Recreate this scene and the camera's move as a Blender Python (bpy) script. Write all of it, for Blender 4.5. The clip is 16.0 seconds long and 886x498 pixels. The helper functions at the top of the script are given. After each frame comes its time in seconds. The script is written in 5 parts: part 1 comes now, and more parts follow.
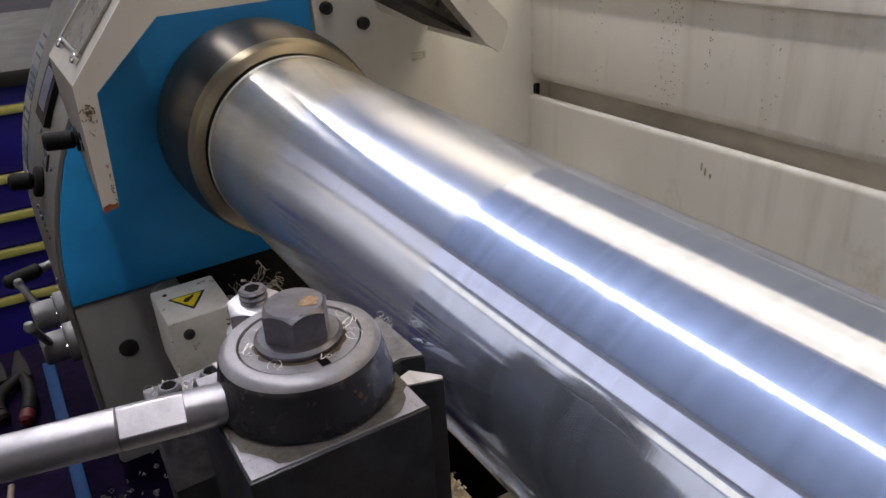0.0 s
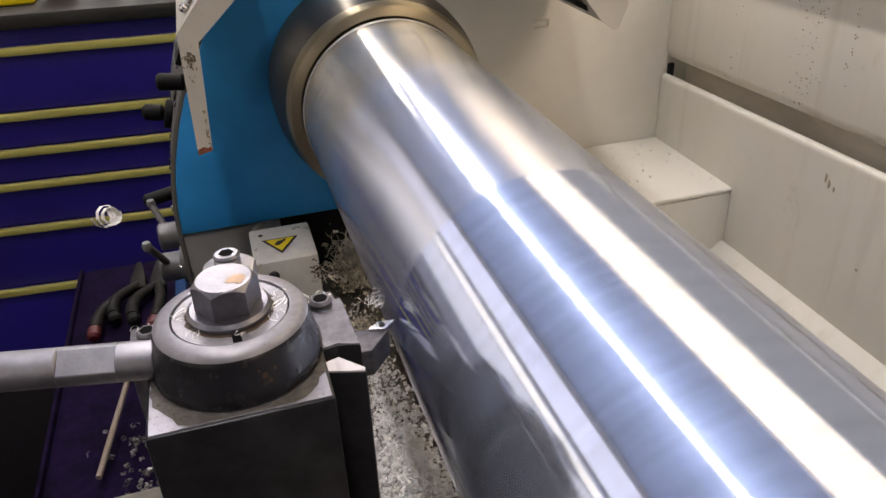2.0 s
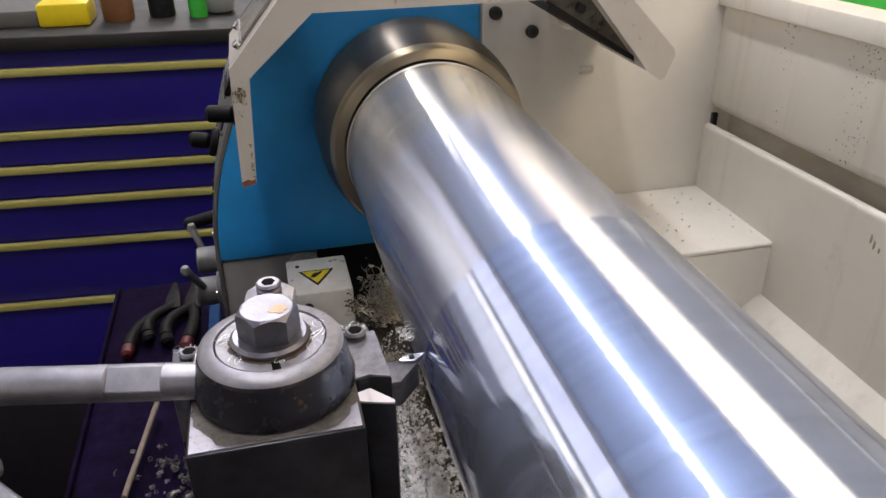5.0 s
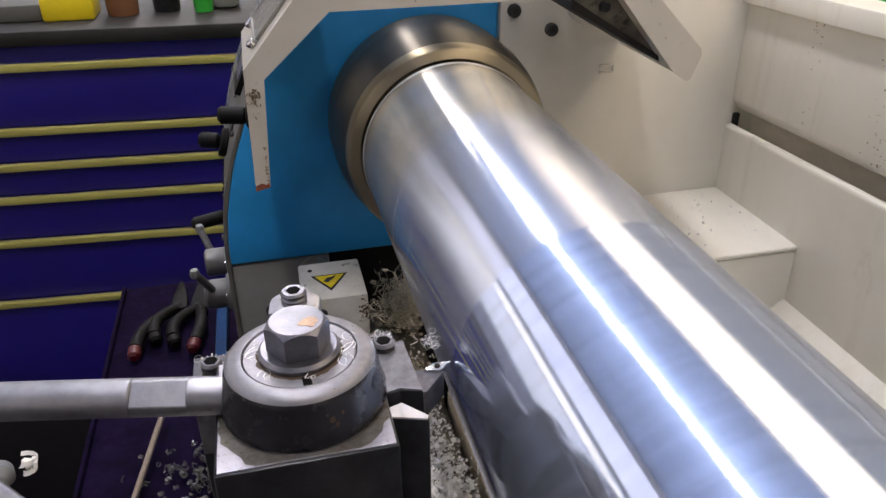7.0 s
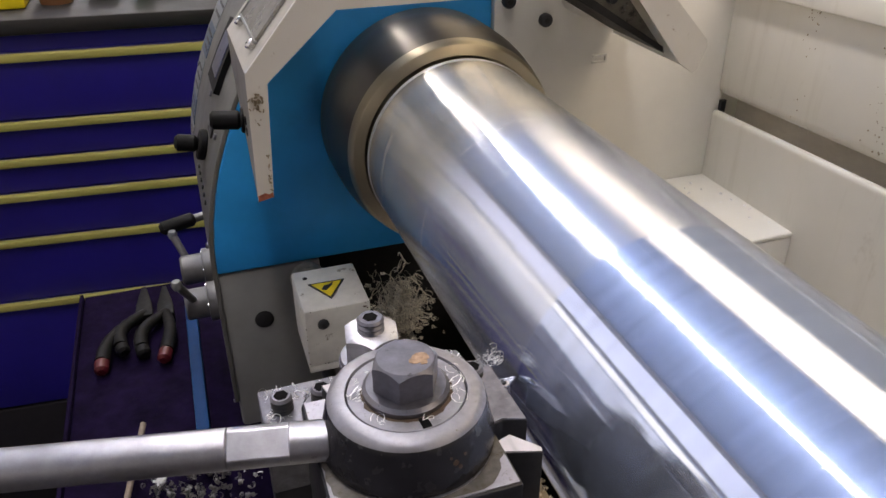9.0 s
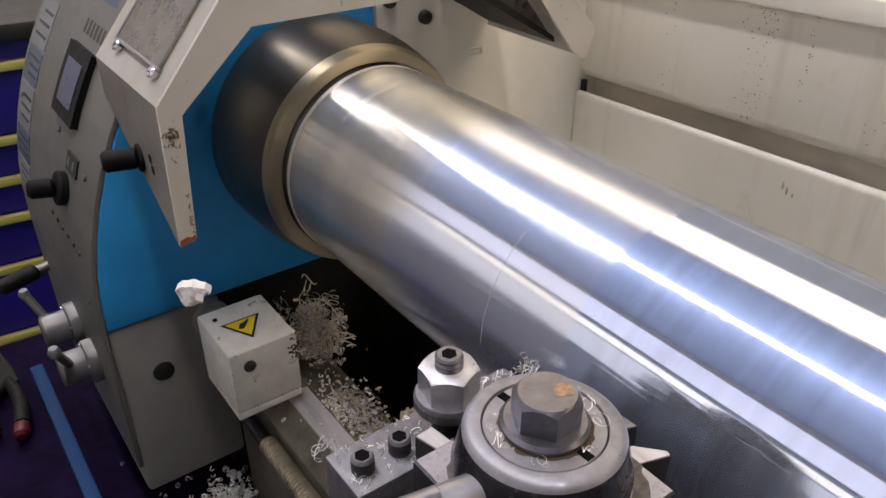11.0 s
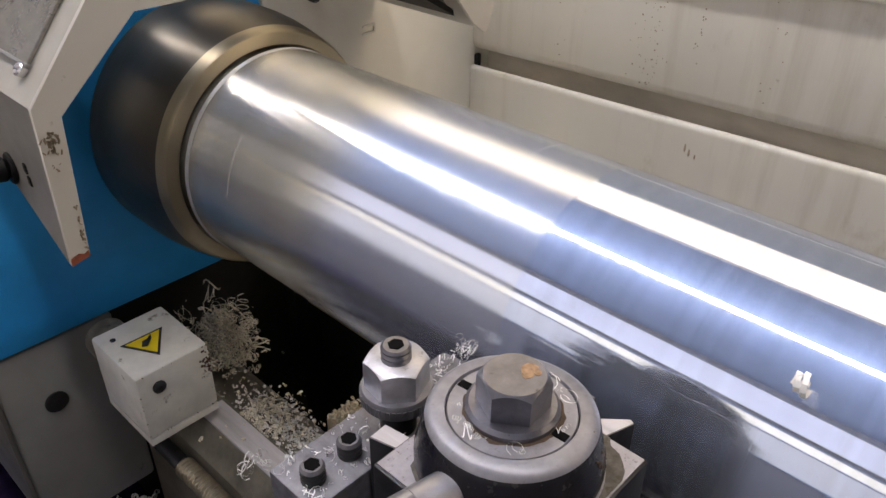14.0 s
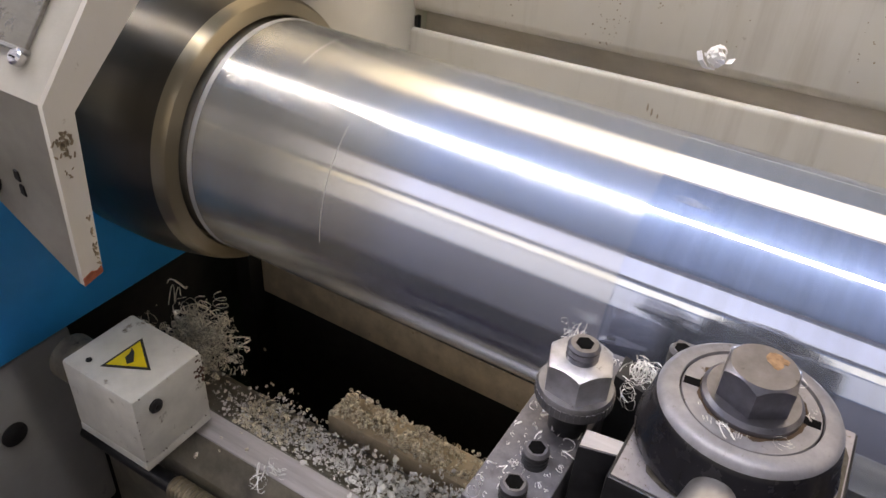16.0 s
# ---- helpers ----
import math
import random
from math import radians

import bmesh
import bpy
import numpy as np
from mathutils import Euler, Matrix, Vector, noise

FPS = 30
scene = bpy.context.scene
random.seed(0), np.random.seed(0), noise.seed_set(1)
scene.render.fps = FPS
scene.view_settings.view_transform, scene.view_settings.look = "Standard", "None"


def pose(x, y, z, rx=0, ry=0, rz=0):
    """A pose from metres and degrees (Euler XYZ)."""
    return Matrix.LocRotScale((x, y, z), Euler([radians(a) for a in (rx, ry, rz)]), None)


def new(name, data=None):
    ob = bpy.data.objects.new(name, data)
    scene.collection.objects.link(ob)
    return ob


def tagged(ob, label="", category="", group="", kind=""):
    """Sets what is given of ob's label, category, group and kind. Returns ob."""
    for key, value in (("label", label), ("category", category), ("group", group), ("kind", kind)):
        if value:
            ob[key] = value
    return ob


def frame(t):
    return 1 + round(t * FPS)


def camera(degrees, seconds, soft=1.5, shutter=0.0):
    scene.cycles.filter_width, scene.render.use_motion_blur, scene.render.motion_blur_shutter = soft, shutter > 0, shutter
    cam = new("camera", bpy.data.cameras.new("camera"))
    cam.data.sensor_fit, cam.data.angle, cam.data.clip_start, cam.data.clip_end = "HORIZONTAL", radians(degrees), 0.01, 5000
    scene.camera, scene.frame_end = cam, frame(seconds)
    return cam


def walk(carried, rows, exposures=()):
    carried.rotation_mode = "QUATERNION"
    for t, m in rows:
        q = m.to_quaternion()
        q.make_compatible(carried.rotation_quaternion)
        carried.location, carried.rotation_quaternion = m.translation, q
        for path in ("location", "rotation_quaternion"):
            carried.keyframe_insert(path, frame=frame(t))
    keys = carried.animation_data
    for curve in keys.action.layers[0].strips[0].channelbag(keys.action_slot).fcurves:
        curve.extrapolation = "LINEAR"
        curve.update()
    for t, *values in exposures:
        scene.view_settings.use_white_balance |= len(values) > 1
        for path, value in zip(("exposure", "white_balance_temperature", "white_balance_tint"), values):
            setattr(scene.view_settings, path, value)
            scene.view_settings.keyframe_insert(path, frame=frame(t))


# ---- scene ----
FEED = 0.0031           # carriage feed towards the headstock, metres a second
AXIS = 1.10             # height of the spindle axis
cam = camera(60.0, 16.0, 1.5)
ROWS = [
    (0, -0.1397, -0.3953, 1.2412, 62.85, 3.16, -31.68),
    (0.5, -0.1388, -0.3864, 1.2497, 61.99, 3.34, -31.19),
    (1, -0.1189, -0.4009, 1.2519, 61.46, 3.36, -24.9),
    (1.5, -0.0918, -0.4123, 1.2494, 60.31, 2.81, -19.88),
    (2, -0.0897, -0.4057, 1.249, 59.82, 2.04, -17.09),
    (2.5, -0.0937, -0.4021, 1.2519, 59.19, 1.43, -14.9),
    (3, -0.0916, -0.4047, 1.2569, 60.38, 1.23, -14.04),
    (3.5, -0.0907, -0.4047, 1.2557, 61.6, 0.87, -13.85),
    (6, -0.0946, -0.3949, 1.2566, 61.97, 0.6, -13.7),
    (6.5, -0.0963, -0.3899, 1.2567, 61.75, 0.58, -13.64),
    (7, -0.098, -0.386, 1.2565, 61.44, 0.56, -13.61),
    (7.5, -0.1018, -0.3804, 1.2573, 61.04, 0.53, -13.62),
    (8, -0.1057, -0.3772, 1.2578, 60.85, 0.54, -13.79),
    (10.5, -0.1802, -0.3129, 1.2656, 58.8, -0.51, -32.99),
    (11, -0.1855, -0.3064, 1.2646, 58.93, -0.12, -36.39),
    (11.5, -0.1849, -0.3017, 1.2633, 58.74, -0.04, -38.74),
    (12, -0.1843, -0.3002, 1.2624, 58.63, -0.11, -40.29),
    (12.5, -0.186, -0.2959, 1.2625, 58.53, -0.3, -41.46),
    (13, -0.1855, -0.2945, 1.2621, 58.41, -0.42, -42.72),
    (13.5, -0.186, -0.2869, 1.2603, 58.03, -0.52, -44.34),
    (14, -0.1887, -0.2798, 1.2585, 57.46, -0.55, -46.63),
    (14.5, -0.198, -0.2655, 1.26, 56.3, -0.87, -49.17),
    (15, -0.2062, -0.2464, 1.2591, 55.43, -1.61, -52.06),
    (15.5, -0.217, -0.2243, 1.2633, 54.97, -2.23, -55.43),
    (16, -0.2199, -0.2056, 1.2553, 54.64, -3.36, -58.59),
]

walk(cam, [(t, pose(x, y, z, rx, ry, rz)) for t, x, y, z, rx, ry, rz in ROWS], [(0.0, 1.55, 7550, 14), (1.0, 1.72, 7900, 15), (2.0, 1.86, 8150, 16), (3.5, 1.92, 7850, 15), (8.0, 1.93, 7500, 15), (10.5, 1.84, 7850, 16), (13.5, 1.83, 7750, 15), (16.0, 1.93, 7850, 15)])

# ---- world and exposure ----
world = bpy.data.worlds.new("room_air")
scene.world = world
world.use_nodes = True
world.node_tree.nodes["Background"].inputs[0].default_value = (0.5, 0.55, 0.65, 1)
world.node_tree.nodes["Background"].inputs[1].default_value = 0.02
scene.view_settings.exposure = 1.5
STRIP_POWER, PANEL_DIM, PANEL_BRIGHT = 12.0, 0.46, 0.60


# ---- materials ----
def nodes_of(name):
    m = bpy.data.materials.new(name)
    m.use_nodes = True
    nt = m.node_tree
    return m, nt, nt.nodes["Principled BSDF"]


def ramp(nt, fac, stops):
    r = nt.nodes.new("ShaderNodeValToRGB")
    while len(r.color_ramp.elements) < len(stops):
        r.color_ramp.elements.new(0.5)
    for e, (p, c) in zip(r.color_ramp.elements, stops):
        e.position, e.color = p, (*c, 1) if len(c) == 3 else c
    nt.links.new(fac, r.inputs[0])
    return r.outputs[0]


def noise_at(nt, scale, detail=4.0, rough=0.6, stretch=(1, 1, 1)):
    tc, mp, nz = (nt.nodes.new(k) for k in ("ShaderNodeTexCoord", "ShaderNodeMapping", "ShaderNodeTexNoise"))
    mp.inputs["Scale"].default_value = stretch
    nt.links.new(tc.outputs["Object"], mp.inputs[0])
    nt.links.new(mp.outputs[0], nz.inputs["Vector"])
    nz.inputs["Scale"].default_value, nz.inputs["Detail"].default_value, nz.inputs["Roughness"].default_value = scale, detail, rough
    return nz.outputs["Fac"]


def mix(nt, fac, a, b):
    n = nt.nodes.new("ShaderNodeMix")
    n.data_type = "RGBA"
    for sock, v in ((n.inputs[0], fac), (n.inputs[6], a), (n.inputs[7], b)):
        if isinstance(v, (int, float)):
            sock.default_value = v
        elif isinstance(v, tuple):
            sock.default_value = (*v, 1)
        else:
            nt.links.new(v, sock)
    return n.outputs[2]


def bump(nt, bsdf, height, strength=0.2, distance=0.0005):
    b = nt.nodes.new("ShaderNodeBump")
    b.inputs["Strength"].default_value, b.inputs["Distance"].default_value = strength, distance
    nt.links.new(height, b.inputs["Height"])
    nt.links.new(b.outputs[0], bsdf.inputs["Normal"])


def surface(name, color, rough=0.5, metal=0.0, vary=0.15, scale=60.0, dirt=None, dirt_at=0.62, dirt_scale=25.0, grain=900.0, relief=0.15, stretch=(1, 1, 1), coat=0.0, shine=0.5):
    """Paint or metal with a broad and a fine variation, dirt patches and a fine relief."""
    m, nt, b = nodes_of(name)
    lo, hi = (tuple(max(0, c * (1 + s * vary)) for c in color) for s in (-1, 1))
    col = ramp(nt, noise_at(nt, scale, 5, 0.6, stretch), [(0.3, lo), (0.7, hi)])
    if dirt:
        fac = ramp(nt, noise_at(nt, dirt_scale, 8, 0.7, stretch), [(dirt_at, (0, 0, 0)), (min(0.99, dirt_at + 0.08), (1, 1, 1))])
        col = mix(nt, fac, col, dirt)
    nt.links.new(col, b.inputs["Base Color"])
    b.inputs["Specular IOR Level"].default_value = shine
    fine = noise_at(nt, grain, 3, 0.6, stretch)
    rr = nt.nodes.new("ShaderNodeMapRange")
    rr.inputs[3].default_value, rr.inputs[4].default_value = max(0.03, rough * 0.75), min(1, rough * 1.25)
    nt.links.new(noise_at(nt, scale * 2.3, 4, 0.6, stretch), rr.inputs[0])
    nt.links.new(rr.outputs[0], b.inputs["Roughness"])
    b.inputs["Metallic"].default_value = metal
    b.inputs["Coat Weight"].default_value = coat
    if relief:
        bump(nt, b, fine, relief, 0.0003)
    return m


def lathe_skin(name, color, rough, rings, aniso=0.8, far=None, span=(0.0, 1.0), groove=0.15, dull=1.0):
    """Bright metal with fine turning rings round the object's Y axis."""
    m, nt, b = nodes_of(name)
    band = noise_at(nt, 1.0, 5, 0.65, (3, rings, 3))
    lo, hi = tuple(c * 0.9 for c in color), tuple(min(1, c * 1.05) for c in color)
    col = ramp(nt, band, [(0.35, lo), (0.65, hi)])
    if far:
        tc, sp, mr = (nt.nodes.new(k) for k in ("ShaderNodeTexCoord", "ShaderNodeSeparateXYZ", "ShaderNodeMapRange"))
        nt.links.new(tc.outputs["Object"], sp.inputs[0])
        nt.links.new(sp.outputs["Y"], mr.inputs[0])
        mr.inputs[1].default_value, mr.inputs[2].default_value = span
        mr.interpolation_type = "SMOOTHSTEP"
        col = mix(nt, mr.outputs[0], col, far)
    nt.links.new(col, b.inputs["Base Color"])
    rr = nt.nodes.new("ShaderNodeMapRange")
    rr.inputs[3].default_value, rr.inputs[4].default_value = rough * 0.7, rough * 1.3
    nt.links.new(noise_at(nt, 1.0, 3, 0.5, (12, rings * 0.4, 12)), rr.inputs[0])
    rough_out = rr.outputs[0]
    if far:
        more = nt.nodes.new("ShaderNodeMapRange")
        more.inputs[3].default_value, more.inputs[4].default_value = dull, 1.0
        nt.links.new(mr.outputs[0], more.inputs[0])
        times = nt.nodes.new("ShaderNodeMath")
        times.operation = "MULTIPLY"
        nt.links.new(rough_out, times.inputs[0])
        nt.links.new(more.outputs[0], times.inputs[1])
        rough_out = times.outputs[0]
    nt.links.new(rough_out, b.inputs["Roughness"])
    b.inputs["Metallic"].default_value = 0.88
    if far:
        metal = nt.nodes.new("ShaderNodeMapRange")
        metal.inputs[3].default_value, metal.inputs[4].default_value = 0.76, 0.88
        nt.links.new(mr.outputs[0], metal.inputs[0])
        nt.links.new(metal.outputs[0], b.inputs["Metallic"])
    b.inputs["Anisotropic"].default_value = aniso
    b.inputs["Anisotropic Rotation"].default_value = 0.25
    tg = nt.nodes.new("ShaderNodeTangent")
    tg.direction_type, tg.axis = "RADIAL", "Y"
    nt.links.new(tg.outputs[0], b.inputs["Tangent"])
    # fine turning grooves tilt the surface along the axis only
    geo, off, add, nor = (nt.nodes.new(k) for k in ("ShaderNodeNewGeometry", "ShaderNodeMapRange", "ShaderNodeVectorMath", "ShaderNodeVectorMath"))
    put = nt.nodes.new("ShaderNodeCombineXYZ")
    nt.links.new(noise_at(nt, 1.0, 3, 0.7, (1, 5200, 1)), off.inputs[0])
    off.inputs[3].default_value, off.inputs[4].default_value = -1.6, 1.6
    steep, gain = (nt.nodes.new("ShaderNodeMath") for _ in range(2))
    steep.operation, gain.operation = "POWER", "MULTIPLY"
    steep.inputs[1].default_value, gain.inputs[1].default_value = 3.0, groove
    nt.links.new(off.outputs[0], steep.inputs[0])
    nt.links.new(steep.outputs[0], gain.inputs[0])
    nt.links.new(gain.outputs[0], put.inputs[1])
    nt.links.new(geo.outputs["Normal"], add.inputs[0])
    nt.links.new(put.outputs[0], add.inputs[1])
    nor.operation = "NORMALIZE"
    nt.links.new(add.outputs[0], nor.inputs[0])
    nt.links.new(nor.outputs[0], b.inputs["Normal"])
    return m


def glow(name, color, strength):
    m, nt, b = nodes_of(name)
    b.inputs["Base Color"].default_value = (*color, 1)
    b.inputs["Emission Color"].default_value = (*color, 1)
    b.inputs["Emission Strength"].default_value = strength
    return m


CREAM_CLEAN = surface("cream_paint_clean", (0.79, 0.77, 0.715), 0.4, vary=0.05, scale=20, dirt=(0.25, 0.18, 0.12), dirt_at=0.74, dirt_scale=60, relief=0.05)
# guard cream with smudges, darkened because this side gets less light
GUARD_SIDE = surface("shaded_smudged_cream", (0.27, 0.255, 0.23), 0.42, vary=0.2, scale=40, dirt=(0.14, 0.12, 0.10), dirt_at=0.66, dirt_scale=70)
# the same guard cream, its dimmer light on the slope put into the colour
SLOPE_CREAM = surface("shaded_cream_paint", (0.40, 0.38, 0.34), 0.45, vary=0.12, scale=40, dirt=(0.2, 0.16, 0.12), dirt_at=0.70, dirt_scale=90)
GREYED = surface("greyed_cream_paint", (0.66, 0.645, 0.60), 0.45, vary=0.14, scale=60, dirt=(0.20, 0.165, 0.12), dirt_at=0.62, dirt_scale=110, relief=0.1)
CHIPPED = surface("chipped_cream_paint", (0.60, 0.575, 0.53), 0.4, vary=0.05, scale=20, dirt=(0.26, 0.20, 0.14), dirt_at=0.63, dirt_scale=130, relief=0.1)
RUST_DARK = surface("dark_brown_rust", (0.10, 0.05, 0.035), 0.8, vary=0.4, scale=300)
RUST = surface("rust_red_primer", (0.30, 0.09, 0.05), 0.8, vary=0.4, scale=200)
BLUE = surface("blue_enamel", (0.004, 0.29, 0.70), 0.38, vary=0.1, scale=30, relief=0.05)
BLUE_DARK = surface("dark_blue_paint", (0.003, 0.036, 0.12), 0.55, vary=0.15, scale=30, shine=0.12)
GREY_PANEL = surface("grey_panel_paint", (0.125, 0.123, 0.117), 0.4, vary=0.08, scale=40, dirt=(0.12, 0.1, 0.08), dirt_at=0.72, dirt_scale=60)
GREY_CAST = surface("grey_casting_paint", (0.25, 0.25, 0.25), 0.45, vary=0.1, scale=40, dirt=(0.08, 0.07, 0.06), dirt_at=0.7, dirt_scale=50)
HUB = surface("dull_hub_metal", (0.15, 0.15, 0.155), 0.4, 0.5, vary=0.2, scale=80)
BLACK = surface("black_plastic", (0.005, 0.005, 0.006), 0.6, vary=0.3, scale=80, shine=0.2)
BLACK_OXIDE = surface("black_oxide_steel", (0.035, 0.036, 0.042), 0.36, 0.6, vary=0.35, scale=120, dirt=(0.17, 0.155, 0.14), dirt_at=0.70, dirt_scale=800)
GUNMETAL = surface("worn_black_steel", (0.150, 0.148, 0.172), 0.42, 0.5, vary=0.35, scale=260, dirt=(0.60, 0.60, 0.62), dirt_at=0.64, dirt_scale=1100)
GROUND = surface("ground_steel", (0.34, 0.335, 0.39), 0.42, 0.6, vary=0.12, scale=260, dirt=(0.15, 0.125, 0.10), dirt_at=0.57, dirt_scale=800)
GRIME = surface("brown_oily_grime", (0.085, 0.078, 0.072), 0.5, 0.3, vary=0.45, scale=500, dirt=(0.050, 0.038, 0.026), dirt_at=0.54, dirt_scale=520)
HANDLE = surface("dull_handle_steel", (0.35, 0.35, 0.39), 0.36, 0.8, vary=0.2, scale=150, dirt=(0.10, 0.08, 0.06), dirt_at=0.66, dirt_scale=120)
CAP_BLACK = surface("black_cap_enamel", (0.013, 0.013, 0.017), 0.26, 0.0, vary=0.4, scale=120, dirt=(0.07, 0.05, 0.035), dirt_at=0.72, dirt_scale=130, shine=0.36)
RUBBED = surface("rubbed_grey_steel", (0.27, 0.268, 0.305), 0.42, 0.5, vary=0.2, scale=240, dirt=(0.13, 0.11, 0.09), dirt_at=0.62, dirt_scale=420)
NUT = surface("smudged_nut_steel", (0.50, 0.50, 0.55), 0.38, 0.7, vary=0.2, scale=260, dirt=(0.06, 0.055, 0.055), dirt_at=0.64, dirt_scale=300)
COLLAR = surface("knurled_collar_steel", (0.26, 0.26, 0.29), 0.38, 0.7, vary=0.2, scale=200, dirt=(0.06, 0.055, 0.05), dirt_at=0.66, dirt_scale=300)
BOLT = surface("plated_bolt_steel", (0.19, 0.19, 0.222), 0.34, 0.95, vary=0.2, scale=260, dirt=(0.07, 0.062, 0.06), dirt_at=0.66, dirt_scale=420)
STRIP_STEEL = surface("scratched_ground_way", (0.52, 0.50, 0.53), 0.5, 0.3, vary=0.25, scale=200, stretch=(1, 0.08, 1))
SCREW_STEEL = surface("oily_screw_steel", (0.42, 0.37, 0.28), 0.35, 0.8, vary=0.3, scale=120)
BRIGHT = surface("bright_steel", (0.66, 0.66, 0.68), 0.22, 1.0, vary=0.1, scale=150)
DARK_IRON = surface("oily_cast_iron", (0.20, 0.185, 0.155), 0.32, 0.4, vary=0.4, scale=70, dirt=(0.09, 0.065, 0.04), dirt_at=0.66, dirt_scale=60)
TAN_IRON = surface("tan_oiled_iron", (0.52, 0.44, 0.33), 0.45, 0.3, vary=0.25, scale=80, dirt=(0.12, 0.08, 0.04), dirt_at=0.64, dirt_scale=60)
RUSTY = surface("thin_brown_rust", (0.055, 0.030, 0.016), 0.6, vary=0.4, scale=600)
TRAY_BLACK = surface("violet_black_tray", (0.007, 0.0035, 0.018), 0.8, vary=0.5, scale=60, dirt=(0.014, 0.012, 0.014), dirt_at=0.66, dirt_scale=90, shine=0.04)
CHIP_PAINT = surface("bare_patch_in_paint", (0.25, 0.20, 0.14), 0.6, vary=0.3, scale=500)
DIRTY_CREAM = surface("dirty_cream_paint", (0.64, 0.59, 0.52), 0.5, vary=0.25, scale=30, dirt=(0.22, 0.17, 0.11), dirt_at=0.62, dirt_scale=22, stretch=(1, 0.4, 1))
STAIN = surface("brown_oil_stain", (0.36, 0.30, 0.22), 0.5, vary=0.3, scale=400)
GREASY = surface("greasy_grey_metal", (0.16, 0.145, 0.12), 0.5, 0.2, vary=0.4, scale=90, dirt=(0.03, 0.025, 0.02), dirt_at=0.55, dirt_scale=120)
# near black for deep shade in hollows and the bed, and for dark marks
PIT = surface("deep_shade_and_mark_black", (0.006, 0.006, 0.007), 0.7, vary=0.4, scale=60)
# flat black for the unlit inside of sockets and slots
SOCKET = surface("black_socket", (0.004, 0.004, 0.005), 0.8, vary=0.4, scale=60, shine=0.06)
CHIP = surface("aluminium_swarf", (0.93, 0.93, 0.94), 0.22, 0.15, vary=0.1, scale=300, relief=0)
CHIP_WHITE = surface("fresh_white_swarf", (0.90, 0.90, 0.91), 0.3, 0.0, vary=0.05, scale=300, relief=0)
CHIP_WARM = surface("oily_swarf", (0.80, 0.75, 0.64), 0.28, 0.35, vary=0.25, scale=300, relief=0)
CHIP_DULL = surface("dull_swarf", (0.17, 0.165, 0.16), 0.35, 0.5, vary=0.4, scale=300, relief=0)
YELLOW = surface("yellow_label", (0.80, 0.60, 0.02), 0.4, vary=0.05, scale=100)
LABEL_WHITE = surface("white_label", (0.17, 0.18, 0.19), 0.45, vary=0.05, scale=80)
LABEL_BLUE = surface("blue_label", (0.06, 0.09, 0.14), 0.45, vary=0.1, scale=80)
INK = surface("black_ink", (0.02, 0.02, 0.022), 0.5, vary=0.1, scale=80, relief=0)
CAB_BLUE = surface("cabinet_blue_enamel", (0.015, 0.008, 0.22), 0.5, vary=0.12, scale=12)
CAB_YELLOW = surface("yellow_drawer_pull", (0.43, 0.39, 0.12), 0.45, vary=0.1, scale=15)
LOW_BLACK = surface("under_drawer_black", (0.010, 0.008, 0.012), 0.6, vary=0.25, scale=20)
CAB_TOP = surface("dark_worktop", (0.016, 0.014, 0.014), 0.6, vary=0.3, scale=12)
RED = surface("red_grip", (0.085, 0.005, 0.009), 0.4, vary=0.15, scale=40)
ORANGE = surface("orange_plastic", (0.20, 0.08, 0.035), 0.5, vary=0.15, scale=30)
GREEN = surface("green_plastic", (0.02, 0.42, 0.05), 0.4, vary=0.15, scale=30)
FLOOR = surface("workshop_floor", (0.022, 0.020, 0.028), 0.6, vary=0.25, scale=4, dirt=(0.03, 0.027, 0.025), dirt_at=0.6, dirt_scale=3, grain=120)
WALL = surface("workshop_wall", (0.30, 0.29, 0.33), 0.8, vary=0.08, scale=2, grain=150)
WALL_CREAM = surface("grey_workshop_wall", (0.30, 0.29, 0.27), 0.7, vary=0.06, scale=2, grain=150)
CEIL = surface("workshop_ceiling", (0.33, 0.43, 0.63), 0.85, vary=0.05, scale=2, grain=150)
WOOD = surface("wooden_stick", (0.24, 0.185, 0.15), 0.6, vary=0.15, scale=200, stretch=(1, 1, 0.1))
SCREEN = surface("grey_lcd", (0.07, 0.08, 0.14), 0.3, vary=0.1, scale=60, relief=0)


def stained_paint():
    """Cream paint with vertical runs, specks and a broad yellowing."""
    m, nt, b = nodes_of("stained_cream_paint")
    col = ramp(nt, noise_at(nt, 9, 4, 0.6), [(0.3, (0.63, 0.61, 0.555)), (0.7, (0.72, 0.695, 0.635))])
    runs = ramp(nt, noise_at(nt, 1.0, 6, 0.65, (40, 55, 4)), [(0.52, (0, 0, 0)), (0.74, (0.33, 0.33, 0.33))])
    col = mix(nt, runs, col, (0.34, 0.29, 0.21))
    spots = ramp(nt, noise_at(nt, 210, 3, 0.5), [(0.74, (0, 0, 0)), (0.80, (0.4, 0.4, 0.4))])
    col = mix(nt, spots, col, (0.22, 0.17, 0.11))
    blots = ramp(nt, noise_at(nt, 26, 7, 0.7, (1, 1, 0.6)), [(0.60, (0, 0, 0)), (0.72, (0.4, 0.4, 0.4))])
    col = mix(nt, blots, col, (0.36, 0.30, 0.20))
    nt.links.new(col, b.inputs["Base Color"])
    b.inputs["Roughness"].default_value = 0.42
    bump(nt, b, noise_at(nt, 400, 3, 0.5), 0.05, 0.0003)
    return m


